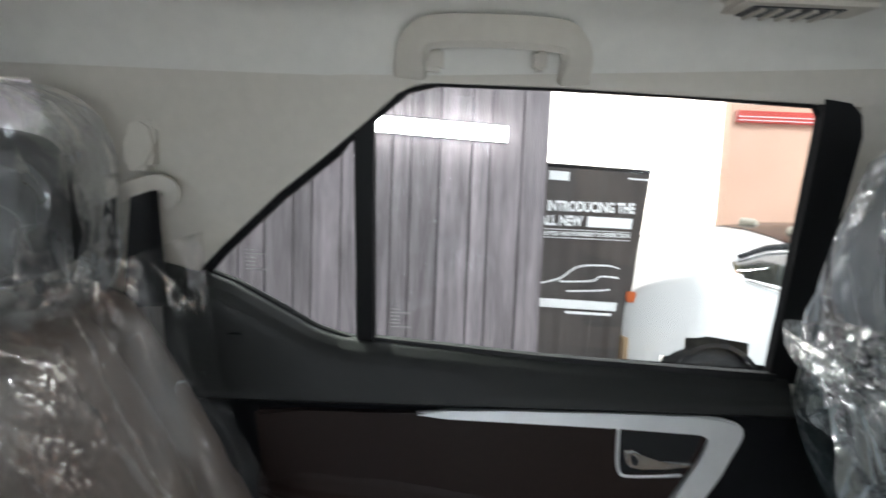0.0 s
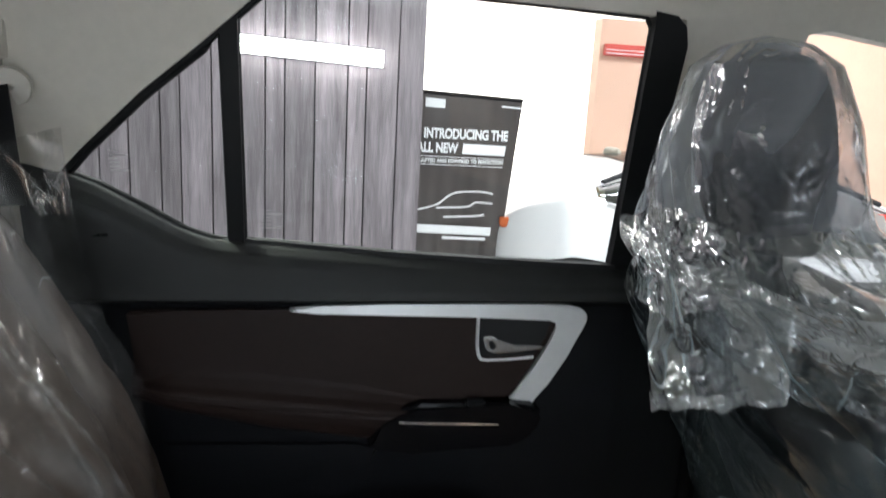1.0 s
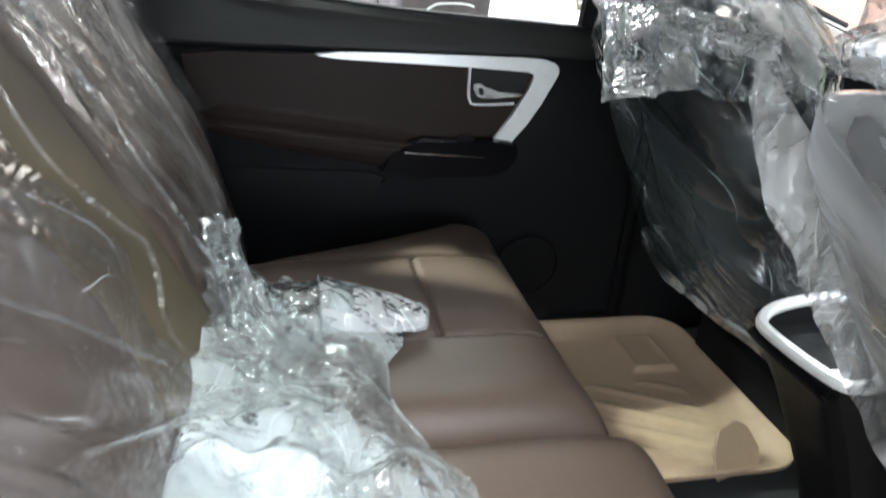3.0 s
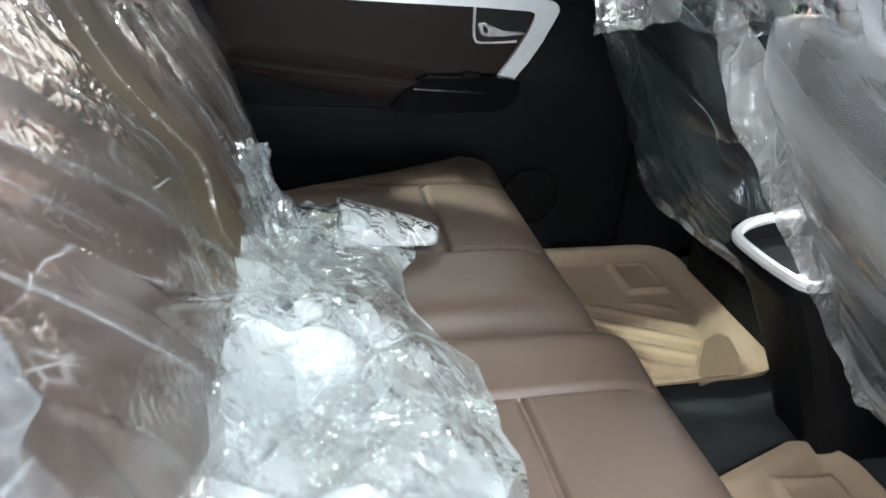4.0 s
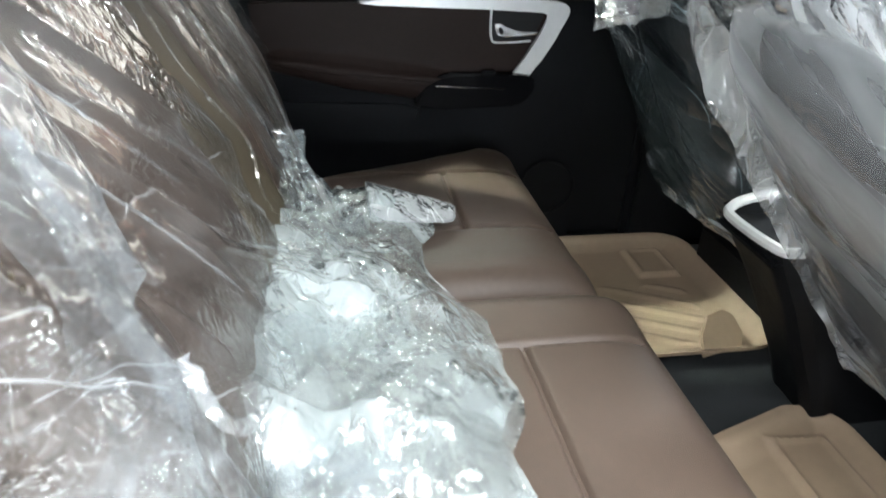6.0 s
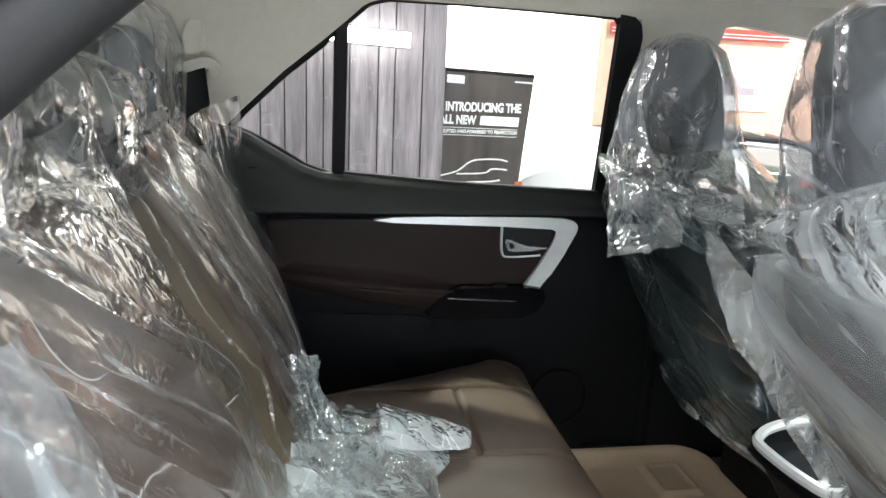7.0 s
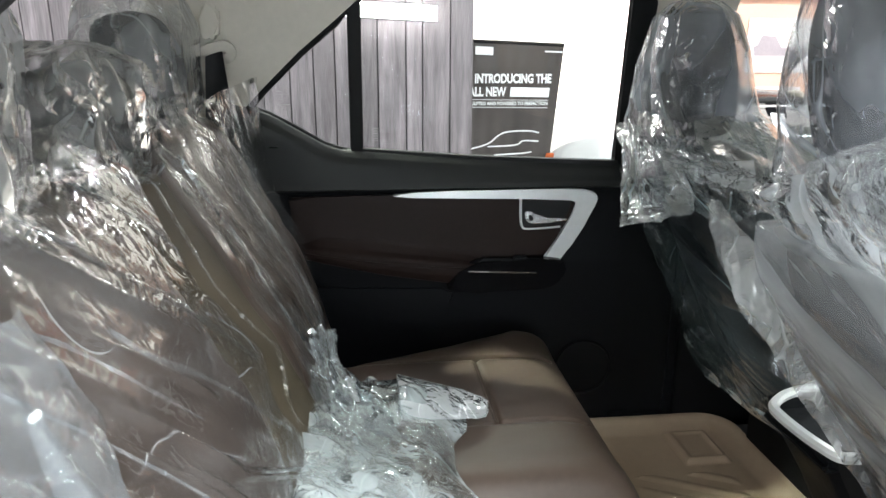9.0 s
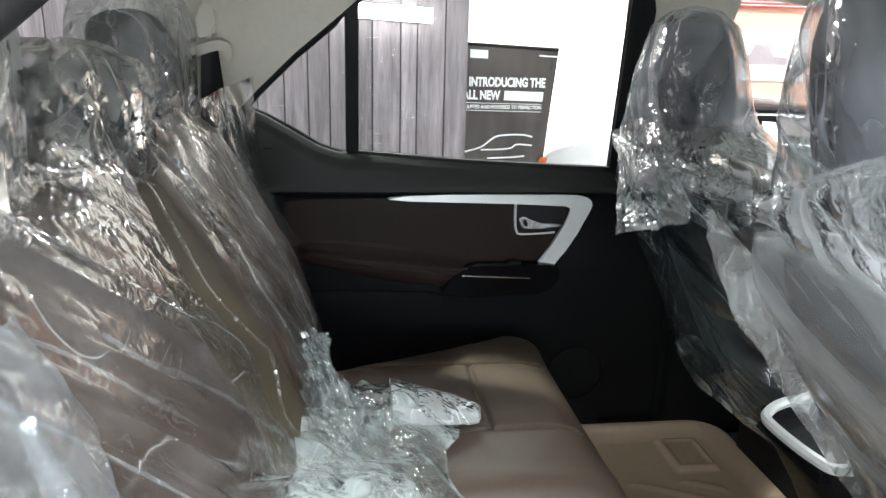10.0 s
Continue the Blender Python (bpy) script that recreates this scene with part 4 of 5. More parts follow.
BL, BR, BT = 0.60, 1.43, 1.46


def banner_face(u, v):
    x = BL + (BR - 0.13 * (1 - v) - BL) * u
    return (x, 4.0 + (0.006 * math.sin(u * 22 + 2 * v) + 0.004 * math.sin(u * 51 + 1)) * (1.3 - v) + 0.03 * (1 - v), GROUND + 0.05 + (BT - 0.03 * u - GROUND - 0.05) * v)


part("banner_sheet", slab(banner_face, lambda u, v: (banner_face(u, v)[0], banner_face(u, v)[1] + 0.003, banner_face(u, v)[2]), 40, 30), BANNER, banner)
part("banner_base", box(1.0, 4.03, GROUND + 0.04, 0.85, 0.12, 0.08, 0.02), SILVER, banner)
part("top_rail", sweep([(BL, 4.0, BT + 0.012), (BR, 4.0, BT - 0.018)], disc(0.012, 8)), RUBBER, banner)


def lettering(text, x, z, size, width, y, bold=0.006, name="lettering"):
    cu = bpy.data.curves.new(name, "FONT")
    cu.body, cu.size, cu.extrude, cu.offset = text, size, 0.0005, bold * 0.6
    tmp = bpy.data.objects.new(name, cu)
    scene.collection.objects.link(tmp)
    me = bpy.data.meshes.new_from_object(tmp.evaluated_get(bpy.context.evaluated_depsgraph_get()))
    bpy.data.objects.remove(tmp)
    bpy.data.curves.remove(cu)
    xs = [v.co.x for v in me.vertices]
    k = width / (max(xs) - min(xs))
    me.transform(Matrix(((k, 0, 0, x - min(xs) * k), (0, 0, 1, y), (0, 1, 0, z), (0, 0, 0, 1))))
    bm = bmesh.new()
    bm.from_mesh(me)
    return bm


part("lettering", lettering("INTRODUCING THE", 0.80, 1.185, 0.085, 0.545, 3.985), INK, banner, "white bold lettering", smooth=False)
part("lettering", lettering("ALL NEW", 0.755, 1.095, 0.085, 0.27, 3.985), INK, banner, smooth=False)
part("name_bar", extruded([(1.05, 1.09), (1.33, 1.085), (1.335, 1.15), (1.055, 1.155)], 0.002, on_door(3.986)), INK, banner, "white bar for the model name", smooth=False)
for z0, z1 in ((1.068, 1.072), (1.016, 1.020)):
    part("rule", extruded([(0.75, z0), (1.325, z0 - 0.006), (1.325, z1 - 0.006), (0.75, z1)], 0.001, on_door(3.985)), INK, banner, smooth=False)
part("lettering", lettering("SCULPTED AND POWERED TO PERFECTION", 0.742, 1.031, 0.034, 0.583, 3.985, 0.002), INK, banner, smooth=False)
part("logo_block", extruded([(0.80, 1.375), (0.925, 1.37), (0.925, 1.425), (0.80, 1.43)], 0.002, on_door(3.986)), INK, banner, "plain white logo block", smooth=False)
part("tag_line", extruded([(1.29, 1.393), (1.42, 1.388), (1.42, 1.398), (1.29, 1.403)], 0.002, on_door(3.986)), INK, banner, smooth=False)
for pts in ([(0.76, 0.72), (0.90, 0.76), (0.98, 0.82), (1.05, 0.845), (1.20, 0.85), (1.27, 0.835)], [(0.90, 0.74), (1.10, 0.75), (1.16, 0.78), (1.27, 0.775)], [(0.95, 0.68), (1.15, 0.69), (1.22, 0.70)]):
    part("car_outline", sweep(curve([(a, 3.982, b) for a, b in pts], 6), [(-0.002, -0.005), (0.002, -0.005), (0.002, 0.005), (-0.002, 0.005)]), INK, banner)
part("name_bar", extruded([(0.74, 0.575), (1.27, 0.56), (1.275, 0.615), (0.76, 0.63)], 0.002, on_door(3.99)), INK, banner, smooth=False)
part("text_bar", extruded([(0.95, 0.535), (1.24, 0.528), (1.24, 0.545), (0.95, 0.552)], 0.002, on_door(3.99)), INK, banner, smooth=False)

# ---------------------------------------------------------------- parked cars
CX = [0.0, 0.05, 0.12, 0.22, 0.40, 0.77, 1.27, 1.70, 2.08, 2.38, 2.95, 3.4, 3.9, 4.1]
CZ = [0.45, 0.80, 0.95, 1.02, 1.11, 1.24, 1.30, 1.31, 1.29, 1.22, 1.00, 0.92, 0.70, 0.45]
CB = [0.45, 0.78, 0.93, 1.01, 1.10, 1.00, 0.85, 0.78, 0.74, 0.72, 0.72, 0.72, 0.62, 0.45]
SEAT_BEIGE = material("beige_seat_cloth", (0.42, 0.38, 0.31), 0.8, spread=0.08)
CAR_GLASS = glass_material("green_tinted_car_glass", (0.40, 0.50, 0.44))


def car_section(s):
    """Half outline of the body's section, from sill to roof centre."""
    top, belt = interp(s, CX, CZ), interp(s, CX, CB)
    nose = min(1, max(0.02, s / 0.35)) ** 0.4 * min(1, max(0.02, (4.12 - s) / 0.45)) ** 0.5
    hw = 0.85 * nose
    up = max(top - belt, 0.01)
    return [(hw * 0.92, 0.22), (hw, 0.45), (hw, belt - 0.10), (hw * 0.97, belt), (hw * (0.95 - 0.24 * min(up, 0.4)), belt + up * 0.55), (hw * (0.93 - 0.55 * min(up, 0.45)), belt + up * 0.93), (hw * 0.45, top), (0.0, top + 0.012)]


def parked_car(x0, yn, label, stickers=()):
    """A small hatchback with its tail towards -x; its near flank stands at y = yn."""
    yc = yn + 0.85
    car = thing("parked_car", (x0 + 2.05, yc, GROUND), label, "car", "parked cars")

    def at(s, k, off=0.0):
        sec = car_section(s)
        half = k if k <= 7 else 14 - k
        a, z = interp(half, range(8), [q for q, _ in sec]), interp(half, range(8), [q for _, q in sec])
        return (x0 + s, yc - (a + off) if k <= 7 else yc + (a + off), GROUND + z)

    bm = sheet(lambda u, v: at(4.1 * u, 14 * v), 82, 56)
    dead = []
    for f in bm.faces:
        c = f.calc_center_median()
        s, h = c.x - x0, c.z - GROUND
        for w in (0.465, 3.05):
            if (s - w) ** 2 + (h - 0.42) ** 2 < 0.285 ** 2:
                dead.append(f)
        belt = interp(s, CX, CB)
        top = interp(s, CX, CZ)
        if 0.55 < s < 2.75 and belt + 0.03 < h < belt + 0.8 * (top - belt) and min(abs(s - 1.65), abs(s - 1.0) + 0.03) > 0.04:
            dead.append(f)
    bmesh.ops.delete(bm, geom=list(set(dead)), context="FACES")
    part("body", bm, CAR_WHITE, car, "glossy white car body", angle=50)
    for w in (0.465, 3.05):
        for sgn in (-1, 1):
            cx, cy = x0 + w, yc + sgn * 0.74
            ring = [2 * math.pi * k / 36 for k in range(36)]
            wheel = part("wheel", sweep([(cx + 0.18 * math.cos(a), cy, GROUND + 0.40 + 0.18 * math.sin(a)) for a in ring], disc(0.078, 10), closed=True, up=(0, 1, 0)), TYRE, car, "black tyre")
            part("rim", sweep([(cx, cy + sgn * 0.05, GROUND + 0.40), (cx, cy + sgn * 0.07, GROUND + 0.40)], disc(0.125, 24)), SILVER, wheel, "silver wheel rim")
            part("wheel_arch", sweep([(cx + 0.275 * math.cos(a), yc + sgn * 0.76, GROUND + 0.40 + 0.275 * math.sin(a)) for a in [math.pi * k / 20 for k in range(21)]], [(-0.012, -0.10), (0.012, -0.10), (0.012, 0.08), (-0.012, 0.08)], up=(0, 1, 0)), RUBBER, car)
    for s0, s1 in ((0.57, 1.60), (1.70, 2.72)):
        for k0, k1 in ((3.1, 4.75), (10.9, 9.25)):
            part("side_window", sheet(lambda u, v: at(s0 + (s1 - s0) * u, k0 + (k1 - k0) * v, -0.006), 14, 6), CAR_GLASS, car, "green-tinted side window").visible_shadow = False
    part("roof_panel", sheet(lambda u, v: Vector(at(0.95 + 1.45 * u, 4.9 + 4.2 * v)) + Vector((0, 0, 0.006)), 20, 12), PIANO, car, "gloss black roof")
    part("window_pillar", sweep([at(1.65, 3.0, 0.006), at(1.65, 5.0, 0.012)], [(-0.07, -0.008), (0.07, -0.008), (0.07, 0.008), (-0.07, 0.008)], up=(0, 1, 0.3)), PIANO, car)
    part("window_rail", sweep([at(0.60 + 2.1 * k / 24, 5.0, 0.012) for k in range(25)], disc(0.022, 8)), RUBBER, car)
    part("chrome_line", sweep([at(0.60 + 2.15 * k / 24, 4.82, 0.014) for k in range(25)], disc(0.010, 8)), CHROME, car, "chrome window line")
    part("chrome_line", sweep([at(0.60 + 2.2 * k / 24, 3.05, 0.008) for k in range(25)], disc(0.011, 8)), CHROME, car, "chrome belt line")
    part("tail_lamp", pillow(0.22, 0.075, 0.02, 0.03, frame_of(Vector(at(0.10, 2.75)) + Vector((0.03, 0.02, 0.0)), (0.75, -0.65, 0.05), (0, 0, 1)), 3, 0.4, nu=14, nv=10), AMBER, car, "orange-red tail lamp")
    for sx in (1.25, 2.05):
        for sgn in (-0.36, 0.36):
            part("seat", pillow(0.46, 0.62, 0.06, 0.06, frame_of((x0 + sx, yc + sgn, GROUND + 0.88), (0, 1, 0), (-0.25, 0, 1)), 4, 0.4, nu=12, nv=14), SEAT_BEIGE, car, "beige seat")
            part("head_restraint", pillow(0.24, 0.17, 0.05, 0.05, frame_of((x0 + sx - 0.11, yc + sgn, GROUND + 1.25), (0, 1, 0), (-0.2, 0, 1)), 3, 0.4, nu=10, nv=10), SEAT_BEIGE, car)
    part("cabin_floor", box(x0 + 1.75, yc, GROUND + 0.50, 2.3, 1.4, 0.04), BLACK_PLASTIC, car)
    for sx, sz, sw, text in stickers:
        st = part("window_sticker", box(x0 + sx, yc - 0.66, GROUND + sz, sw, 0.004, 0.13), RED_PRINT, car, "red window sticker with white letters", smooth=False)
        part("lettering", lettering(text, x0 + sx - sw * 0.42, GROUND + sz - 0.03, 0.07, sw * 0.8, yc - 0.664), INK, st, smooth=False)


parked_car(1.28, 3.55, "white parked hatchback with black roof and chrome window lines", ((2.24, 0.99, 0.14, "TY"), (2.62, 0.945, 0.28, "MANCE")))

# ---------------------------------------------------------------- poster and boxes
poster = thing("framed_poster", (3.95, 5.64, 1.2), "pale framed poster of a vehicle on the orange wall", "poster")
part("frame", box(4.05, 5.655, 1.455, 0.70, 0.02, 0.50, 0.006), INK, poster)
part("print", box(4.05, 5.642, 1.455, 0.65, 0.006, 0.44), PAPER, poster, smooth=False)
PALE = material("pale_grey_print", (0.36, 0.31, 0.33), 0.6, spread=0.1, bump=0)
part("printed_vehicle", extruded([(3.78, 1.36), (4.2, 1.36), (4.2, 1.43), (4.05, 1.44), (3.98, 1.54), (3.84, 1.55), (3.80, 1.46), (3.76, 1.44)], 0.002, on_door(5.640)), PALE, poster, smooth=False)
sign = part("wall_sign", box(4.0, 5.655, 1.02, 0.62, 0.02, 0.10, 0.004), INK)
tagged(sign, "narrow white sign board under the poster", "sign")
red_sign = part("red_sign", box(3.55, 5.62, 1.93, 1.85, 0.06, 0.10, 0.006), RED_PRINT)
tagged(red_sign, "narrow red sign band along the orange wall", "sign")
for k in range(2):
    part("stripe", box(3.55, 5.585, 1.90 + 0.03 * k, 1.85, 0.004, 0.007), INK, red_sign)
carton = part("carton", box(1.40, 4.02, GROUND + 0.30, 0.16, 0.14, 0.60, 0.006), CARD)
tagged(carton, "stack of brown cardboard beside the banner", "box")

# ---------------------------------------------------------------- plastic covers
def crumple(p, seed, k):
    """Angular crumpled relief, about -0.5 to 0.5."""
    d, _ = noise.voronoi(Vector(p) * k + Vector((seed, seed * 2.1, -seed)))
    return min(d[1] - d[0], 1.0) - 0.35


def lattice(i, j, seed):
    return noise.noise(Vector((i * 7.31 + 0.5, j * 3.77 + 0.5, seed * 5.13 + 0.5))) * 1.6


def facet(p, q, seed):
    """Random flat triangles over p, q with sharp edges between them, about -1 to 1."""
    p, q = p + q * 0.5, q
    i, j = math.floor(p), math.floor(q)
    a, b = p - i, q - j
    if a + b < 1:
        return lattice(i, j, seed) * (1 - a - b) + lattice(i + 1, j, seed) * a + lattice(i, j + 1, seed) * b
    return lattice(i + 1, j + 1, seed) * (a + b - 1) + lattice(i + 1, j, seed) * (1 - b) + lattice(i, j + 1, seed) * (1 - a)


def creased(a, b, angle, seed, size=1.0, wild=0.5):
    """Crumpled, pulled film over a, b (metres): long narrow facets along the angle, small ones in crumpled patches. Metres."""
    c, s = math.cos(angle), math.sin(angle)
    p, q = (a * c + b * s) / size, (-a * s + b * c) / size
    patch = min(1, max(0, noise.noise(Vector((a * 4, b * 4, seed + 2))) * 1.8 + wild))
    f = facet(p / 0.16, q / 0.034, seed) * 0.0075 + facet(p / 0.07, q / 0.016, seed + 3) * 0.0030
    f += patch * (facet(p / 0.030, q / 0.022, seed + 5) * 0.0045 + facet(p / 0.013, q / 0.011, seed + 8) * 0.0018)
    return f * size


def pleat(y, z, y0, z0, y1, z1, high, wide):
    """A single straight raised fold from one point to another."""
    dy, dz = y1 - y0, z1 - z0
    n = math.hypot(dy, dz)
    t = ((y - y0) * dy + (z - z0) * dz) / n
    d = ((y - y0) * -dz + (z - z0) * dy) / n
    if t < 0 or t > n:
        return 0.0
    return high * max(0, 1 - abs(d) / wide) * min(1, t / 0.05, (n - t) / 0.05)


def back_film(left, right, z0, z1, lift, angle, seed, pleats=(), nu=170, nv=150, wild=0.3, calm=0.25, off=0.0, sag=0.0):
    """A clear sheet pulled tight over the rear backrest, between two edges y = left(z), right(z)."""
    def face(u, v):
        z = z0 + (z1 - z0 - sag * (1 - u) + 0.3 * sag * noise.noise(Vector((u * 3, seed, 3)))) * v
        a, b = left(z), right(z)
        y = a + (b - a) * u
        y += (0.012 * facet(v * 14, seed, seed) * min(1, 5 * (1 - v)) + 0.010 * noise.noise(Vector((v * 5, u, seed)))) * abs(2 * u - 1) ** 4
        x = back_x(min(z, 1.30)) - 0.55 * max(0, z - 1.30)
        f = creased(y, z, angle, seed, 1.0, wild) * calm * min(1, 5 * (1 - v)) + sum(pleat(y, z, *p) for p in pleats)
        x += off * u * max(0, (z - 1.12) / 0.2) ** 1.3
        return (x + lift * (0.8 + 0.5 * noise.noise(Vector((y * 3, z * 3, seed)))) + f, y, z)
    return sheet(face, nu, nv)


def edge_a(z):
    return interp(z, [0.76, 0.90, 0.95, 0.985, 1.02, 1.085, 1.13, 1.19, 1.25, 1.36], [0.05, -0.08, -0.12, -0.11, -0.058, -0.10, -0.12, -0.10, -0.085, -0.06])


def edge_b(z):
    return interp(z, [0.76, 0.85, 0.92, 1.05, 1.147, 1.21, 1.25, 1.36], [0.20, 0.125, 0.078, 0.040, 0.045, 0.040, 0.035, 0.05])


def along(pts, t):
    """Point at 0..1 along a polyline."""
    k = min(max(t, 0), 0.9999) * (len(pts) - 1)
    i = int(k)
    return Vector(pts[i]).lerp(Vector(pts[i + 1]), k - i)


def ribbon(pts, width, seed, out=(0.87, 0, 0.5), nu=150, nv=24, rough=1.0, puff=0.012):
    """A gathered band of film along a path, puffed up from what it lies on."""
    pts = curve(pts, 6)
    out = Vector(out).normalized()

    def face(u, v):
        p = along(pts, u)
        d = (along(pts, min(1, u + 0.02)) - along(pts, max(0, u - 0.02))).normalized()
        side = d.cross(out).normalized()
        w = width * (0.75 + 0.5 * noise.noise(Vector((u * 6, seed, 0)))) * (0.35 + 0.65 * min(1, 6 * u, 6 * (1 - u)))
        s = (v - 0.5) * 2
        h = puff * (1 - s * s) * (0.6 + 0.6 * noise.noise(Vector((u * 9, s, seed)))) + creased(u * len(pts) * 0.02, s * width * 0.5, 0.1, seed, 1.2, 0.4) * rough
        return p + side * (s * w * 0.5) + out * (h + 0.004)
    return sheet(face, nu, nv)


def on_back(y, z, lift=0.03):
    return (back_x(z) + lift, y, z)


PLEATS = ((-0.47, 1.34, -0.15, 1.04, 0.014, 0.012), (-0.40, 1.19, -0.26, 1.05, 0.010, 0.008), (-0.55, 1.30, -0.40, 1.12, 0.010, 0.008), (-0.43, 1.14, -0.30, 0.98, 0.010, 0.007),
          (-0.50, 1.18, -0.36, 0.98, 0.008, 0.006), (-0.40, 1.06, -0.26, 0.84, 0.012, 0.008), (-0.58, 1.18, -0.44, 0.92, 0.010, 0.008), (-0.33, 1.00, -0.12, 0.86, 0.010, 0.007))
cover_a = thing("plastic_cover", (-0.1, -0.4, 0.8), "clear plastic sheet pulled tight over the rear backrest", "plastic cover")
part("main_sheet", back_film(lambda z: -0.70, edge_a, 0.77, 1.34, 0.020, -0.75, 2.0, PLEATS, 230, 190, 0.0), FILM, cover_a, angle=80)
part("edge_fold", ribbon([on_back(edge_a(z) - 0.008, z, 0.035) for z in (1.26, 1.22, 1.17, 1.12, 1.085, 1.05, 1.02, 1.0, 0.98, 0.95, 0.90, 0.85)], 0.012, 3.0, nu=220, nv=10, rough=0.6, puff=0.003), FILM_STEEP, cover_a, "crumpled edge of the sheet")
for k, (wide, path) in enumerate(((0.016, ((-0.47, 1.335), (-0.404, 1.291), (-0.36, 1.255), (-0.313, 1.211), (-0.23, 1.137), (-0.156, 1.046))),
                                  (0.010, ((-0.40, 1.19), (-0.362, 1.145), (-0.315, 1.107), (-0.268, 1.059), (-0.18, 0.96))),
                                  (0.005, ((-0.52, 1.25), (-0.46, 1.20), (-0.41, 1.14), (-0.36, 1.08))),
                                  (0.004, ((-0.56, 1.22), (-0.50, 1.14), (-0.44, 1.05), (-0.40, 0.98))),
                                  (0.004, ((-0.30, 1.30), (-0.25, 1.27), (-0.20, 1.235), (-0.16, 1.19))),
                                  (0.007, ((-0.33, 1.00), (-0.25, 0.95), (-0.17, 0.90), (-0.12, 0.86))),
                                  (0.012, ((-0.36, 1.305), (-0.29, 1.303), (-0.20, 1.288), (-0.14, 1.272), (-0.08, 1.252))))):
    part("long_fold", ribbon([on_back(y, z, 0.036) for y, z in path], wide, 5.0 + k, nu=110, nv=8, rough=0.12, puff=0.004), FILM_BAND, cover_a)
part("gathered_band", ribbon([on_back(-0.56, 1.20, 0.05), on_back(-0.585, 1.133, 0.05), on_back(-0.605, 1.08, 0.05), on_back(-0.63, 1.02, 0.05), on_back(-0.655, 0.96, 0.06), (-0.04, -0.60, 0.87), (0.01, -0.50, 0.81)], 0.045, 9.0, puff=0.005), FILM_BAND, cover_a, "milky gathered edge of the sheet")
part("gathered_band", ribbon([(-0.075, -0.60, 0.94), (-0.04, -0.53, 0.87), (0.0, -0.47, 0.81), (0.06, -0.46, 0.785)], 0.05, 11.0, puff=0.005), FILM_BAND, cover_a)
part("gathered_band", ribbon([on_back(-0.585, 1.04, 0.04), on_back(-0.60, 1.0, 0.045), on_back(-0.56, 0.955, 0.045), on_back(-0.50, 0.93, 0.045)], 0.018, 12.0, nu=90, nv=10), FILM_LOOSE, cover_a)


def side_sheet(u, v):
    """The sheet's end, wrapped round the near side of the backrest."""
    z = 0.80 + 0.42 * v
    x = back_x(z) + 0.035 - 0.20 * u
    y = -0.630 - 0.045 * math.sin(math.pi * 0.5 * min(1, 3 * u)) + 0.012 * noise.noise(Vector((x * 9, z * 7, 4)))
    return (x, y + creased(x, z, 1.0, 9.3, 1.2, 0.5) * 1.5, z)


part("side_sheet", sheet(side_sheet, 90, 150), FILM_STEEP, cover_a, "crinkled end of the sheet", angle=60)
cover_b = thing("plastic_cover", (-0.1, 0.3, 0.8), "clear crinkled plastic sheet over the backrest beside the door", "plastic cover")
part("main_sheet", back_film(edge_b, lambda z: interp(z, [0.76, 1.0, 1.2, 1.4], [0.40, 0.60, 0.62, 0.54]), 0.77, 1.36, 0.022, -1.05, 5.0, ((0.05, 1.30, 0.30, 0.82, 0.016, 0.007), (0.30, 1.32, 0.40, 0.85, 0.014, 0.006), (0.15, 1.25, 0.33, 0.84, 0.012, 0.005)), 120, 150, 0.3, 0.45, 0.10, 0.05), FILM_SIDE, cover_b, angle=70)
part("edge_fold", ribbon([on_back(edge_b(z) + 0.01, z, 0.04) for z in (1.27, 1.20, 1.12, 1.04, 0.96, 0.90, 0.84)], 0.010, 6.0, nu=180, nv=14, puff=0.004), FILM_GLINT, cover_b, "crumpled edge of the sheet")
part("long_fold", ribbon([on_back(0.06, 1.24), on_back(0.10, 1.10), on_back(0.17, 0.96), on_back(0.22, 0.85)], 0.008, 15.0, nu=140, nv=10, rough=0.8, puff=0.006), FILM_STEEP, cover_b)
part("long_fold", ribbon([on_back(0.30, 1.22), on_back(0.32, 1.08), on_back(0.30, 0.95), on_back(0.26, 0.85)], 0.008, 17.0, nu=140, nv=10, rough=0.8, puff=0.006), FILM_STEEP, cover_b)


def bag(cx, cy, cz, rx, ry, rz, seed, v0, v1, flare=0.25, drop=0.82, grow=1.0):
    """A loose bag pulled over a headrest, with a wider crumpled hem, from v0 to v1 down its height."""
    def face(u, vv):
        v = v0 + (v1 - v0) * vv
        th, ph = 2 * math.pi * u, math.pi * (0.02 + drop * v)
        d = Vector((math.cos(th) * math.sin(ph), math.sin(th) * math.sin(ph), math.cos(ph)))
        e = 3.2
        s = (abs(d.x) ** e + abs(d.y) ** e + abs(d.z) ** e) ** (-1 / e) * grow
        hem = max(0, (v - 0.6) / 0.4)
        f = 1 + flare * hem ** 1.5 + 0.10 * noise.noise(Vector((d.x * 2, d.y * 2, seed)))
        g = creased(math.cos(th) * 0.12 + math.sin(th) * 0.14, v * 0.28, 1.2, seed, 2.4, 0.2) * 0.35
        g += 0.012 * ridge((math.cos(th) * 2.2, math.sin(th) * 2.2, v * 1.3 + th * 0.35), seed) ** 3
        return (cx + rx * d.x * s * f + d.x * g, cy + ry * d.y * s * f + d.y * g, cz + rz * d.z * s + d.z * g * 0.5)
    return sheet(face, 120, int(110 * (v1 - v0)) + 4)


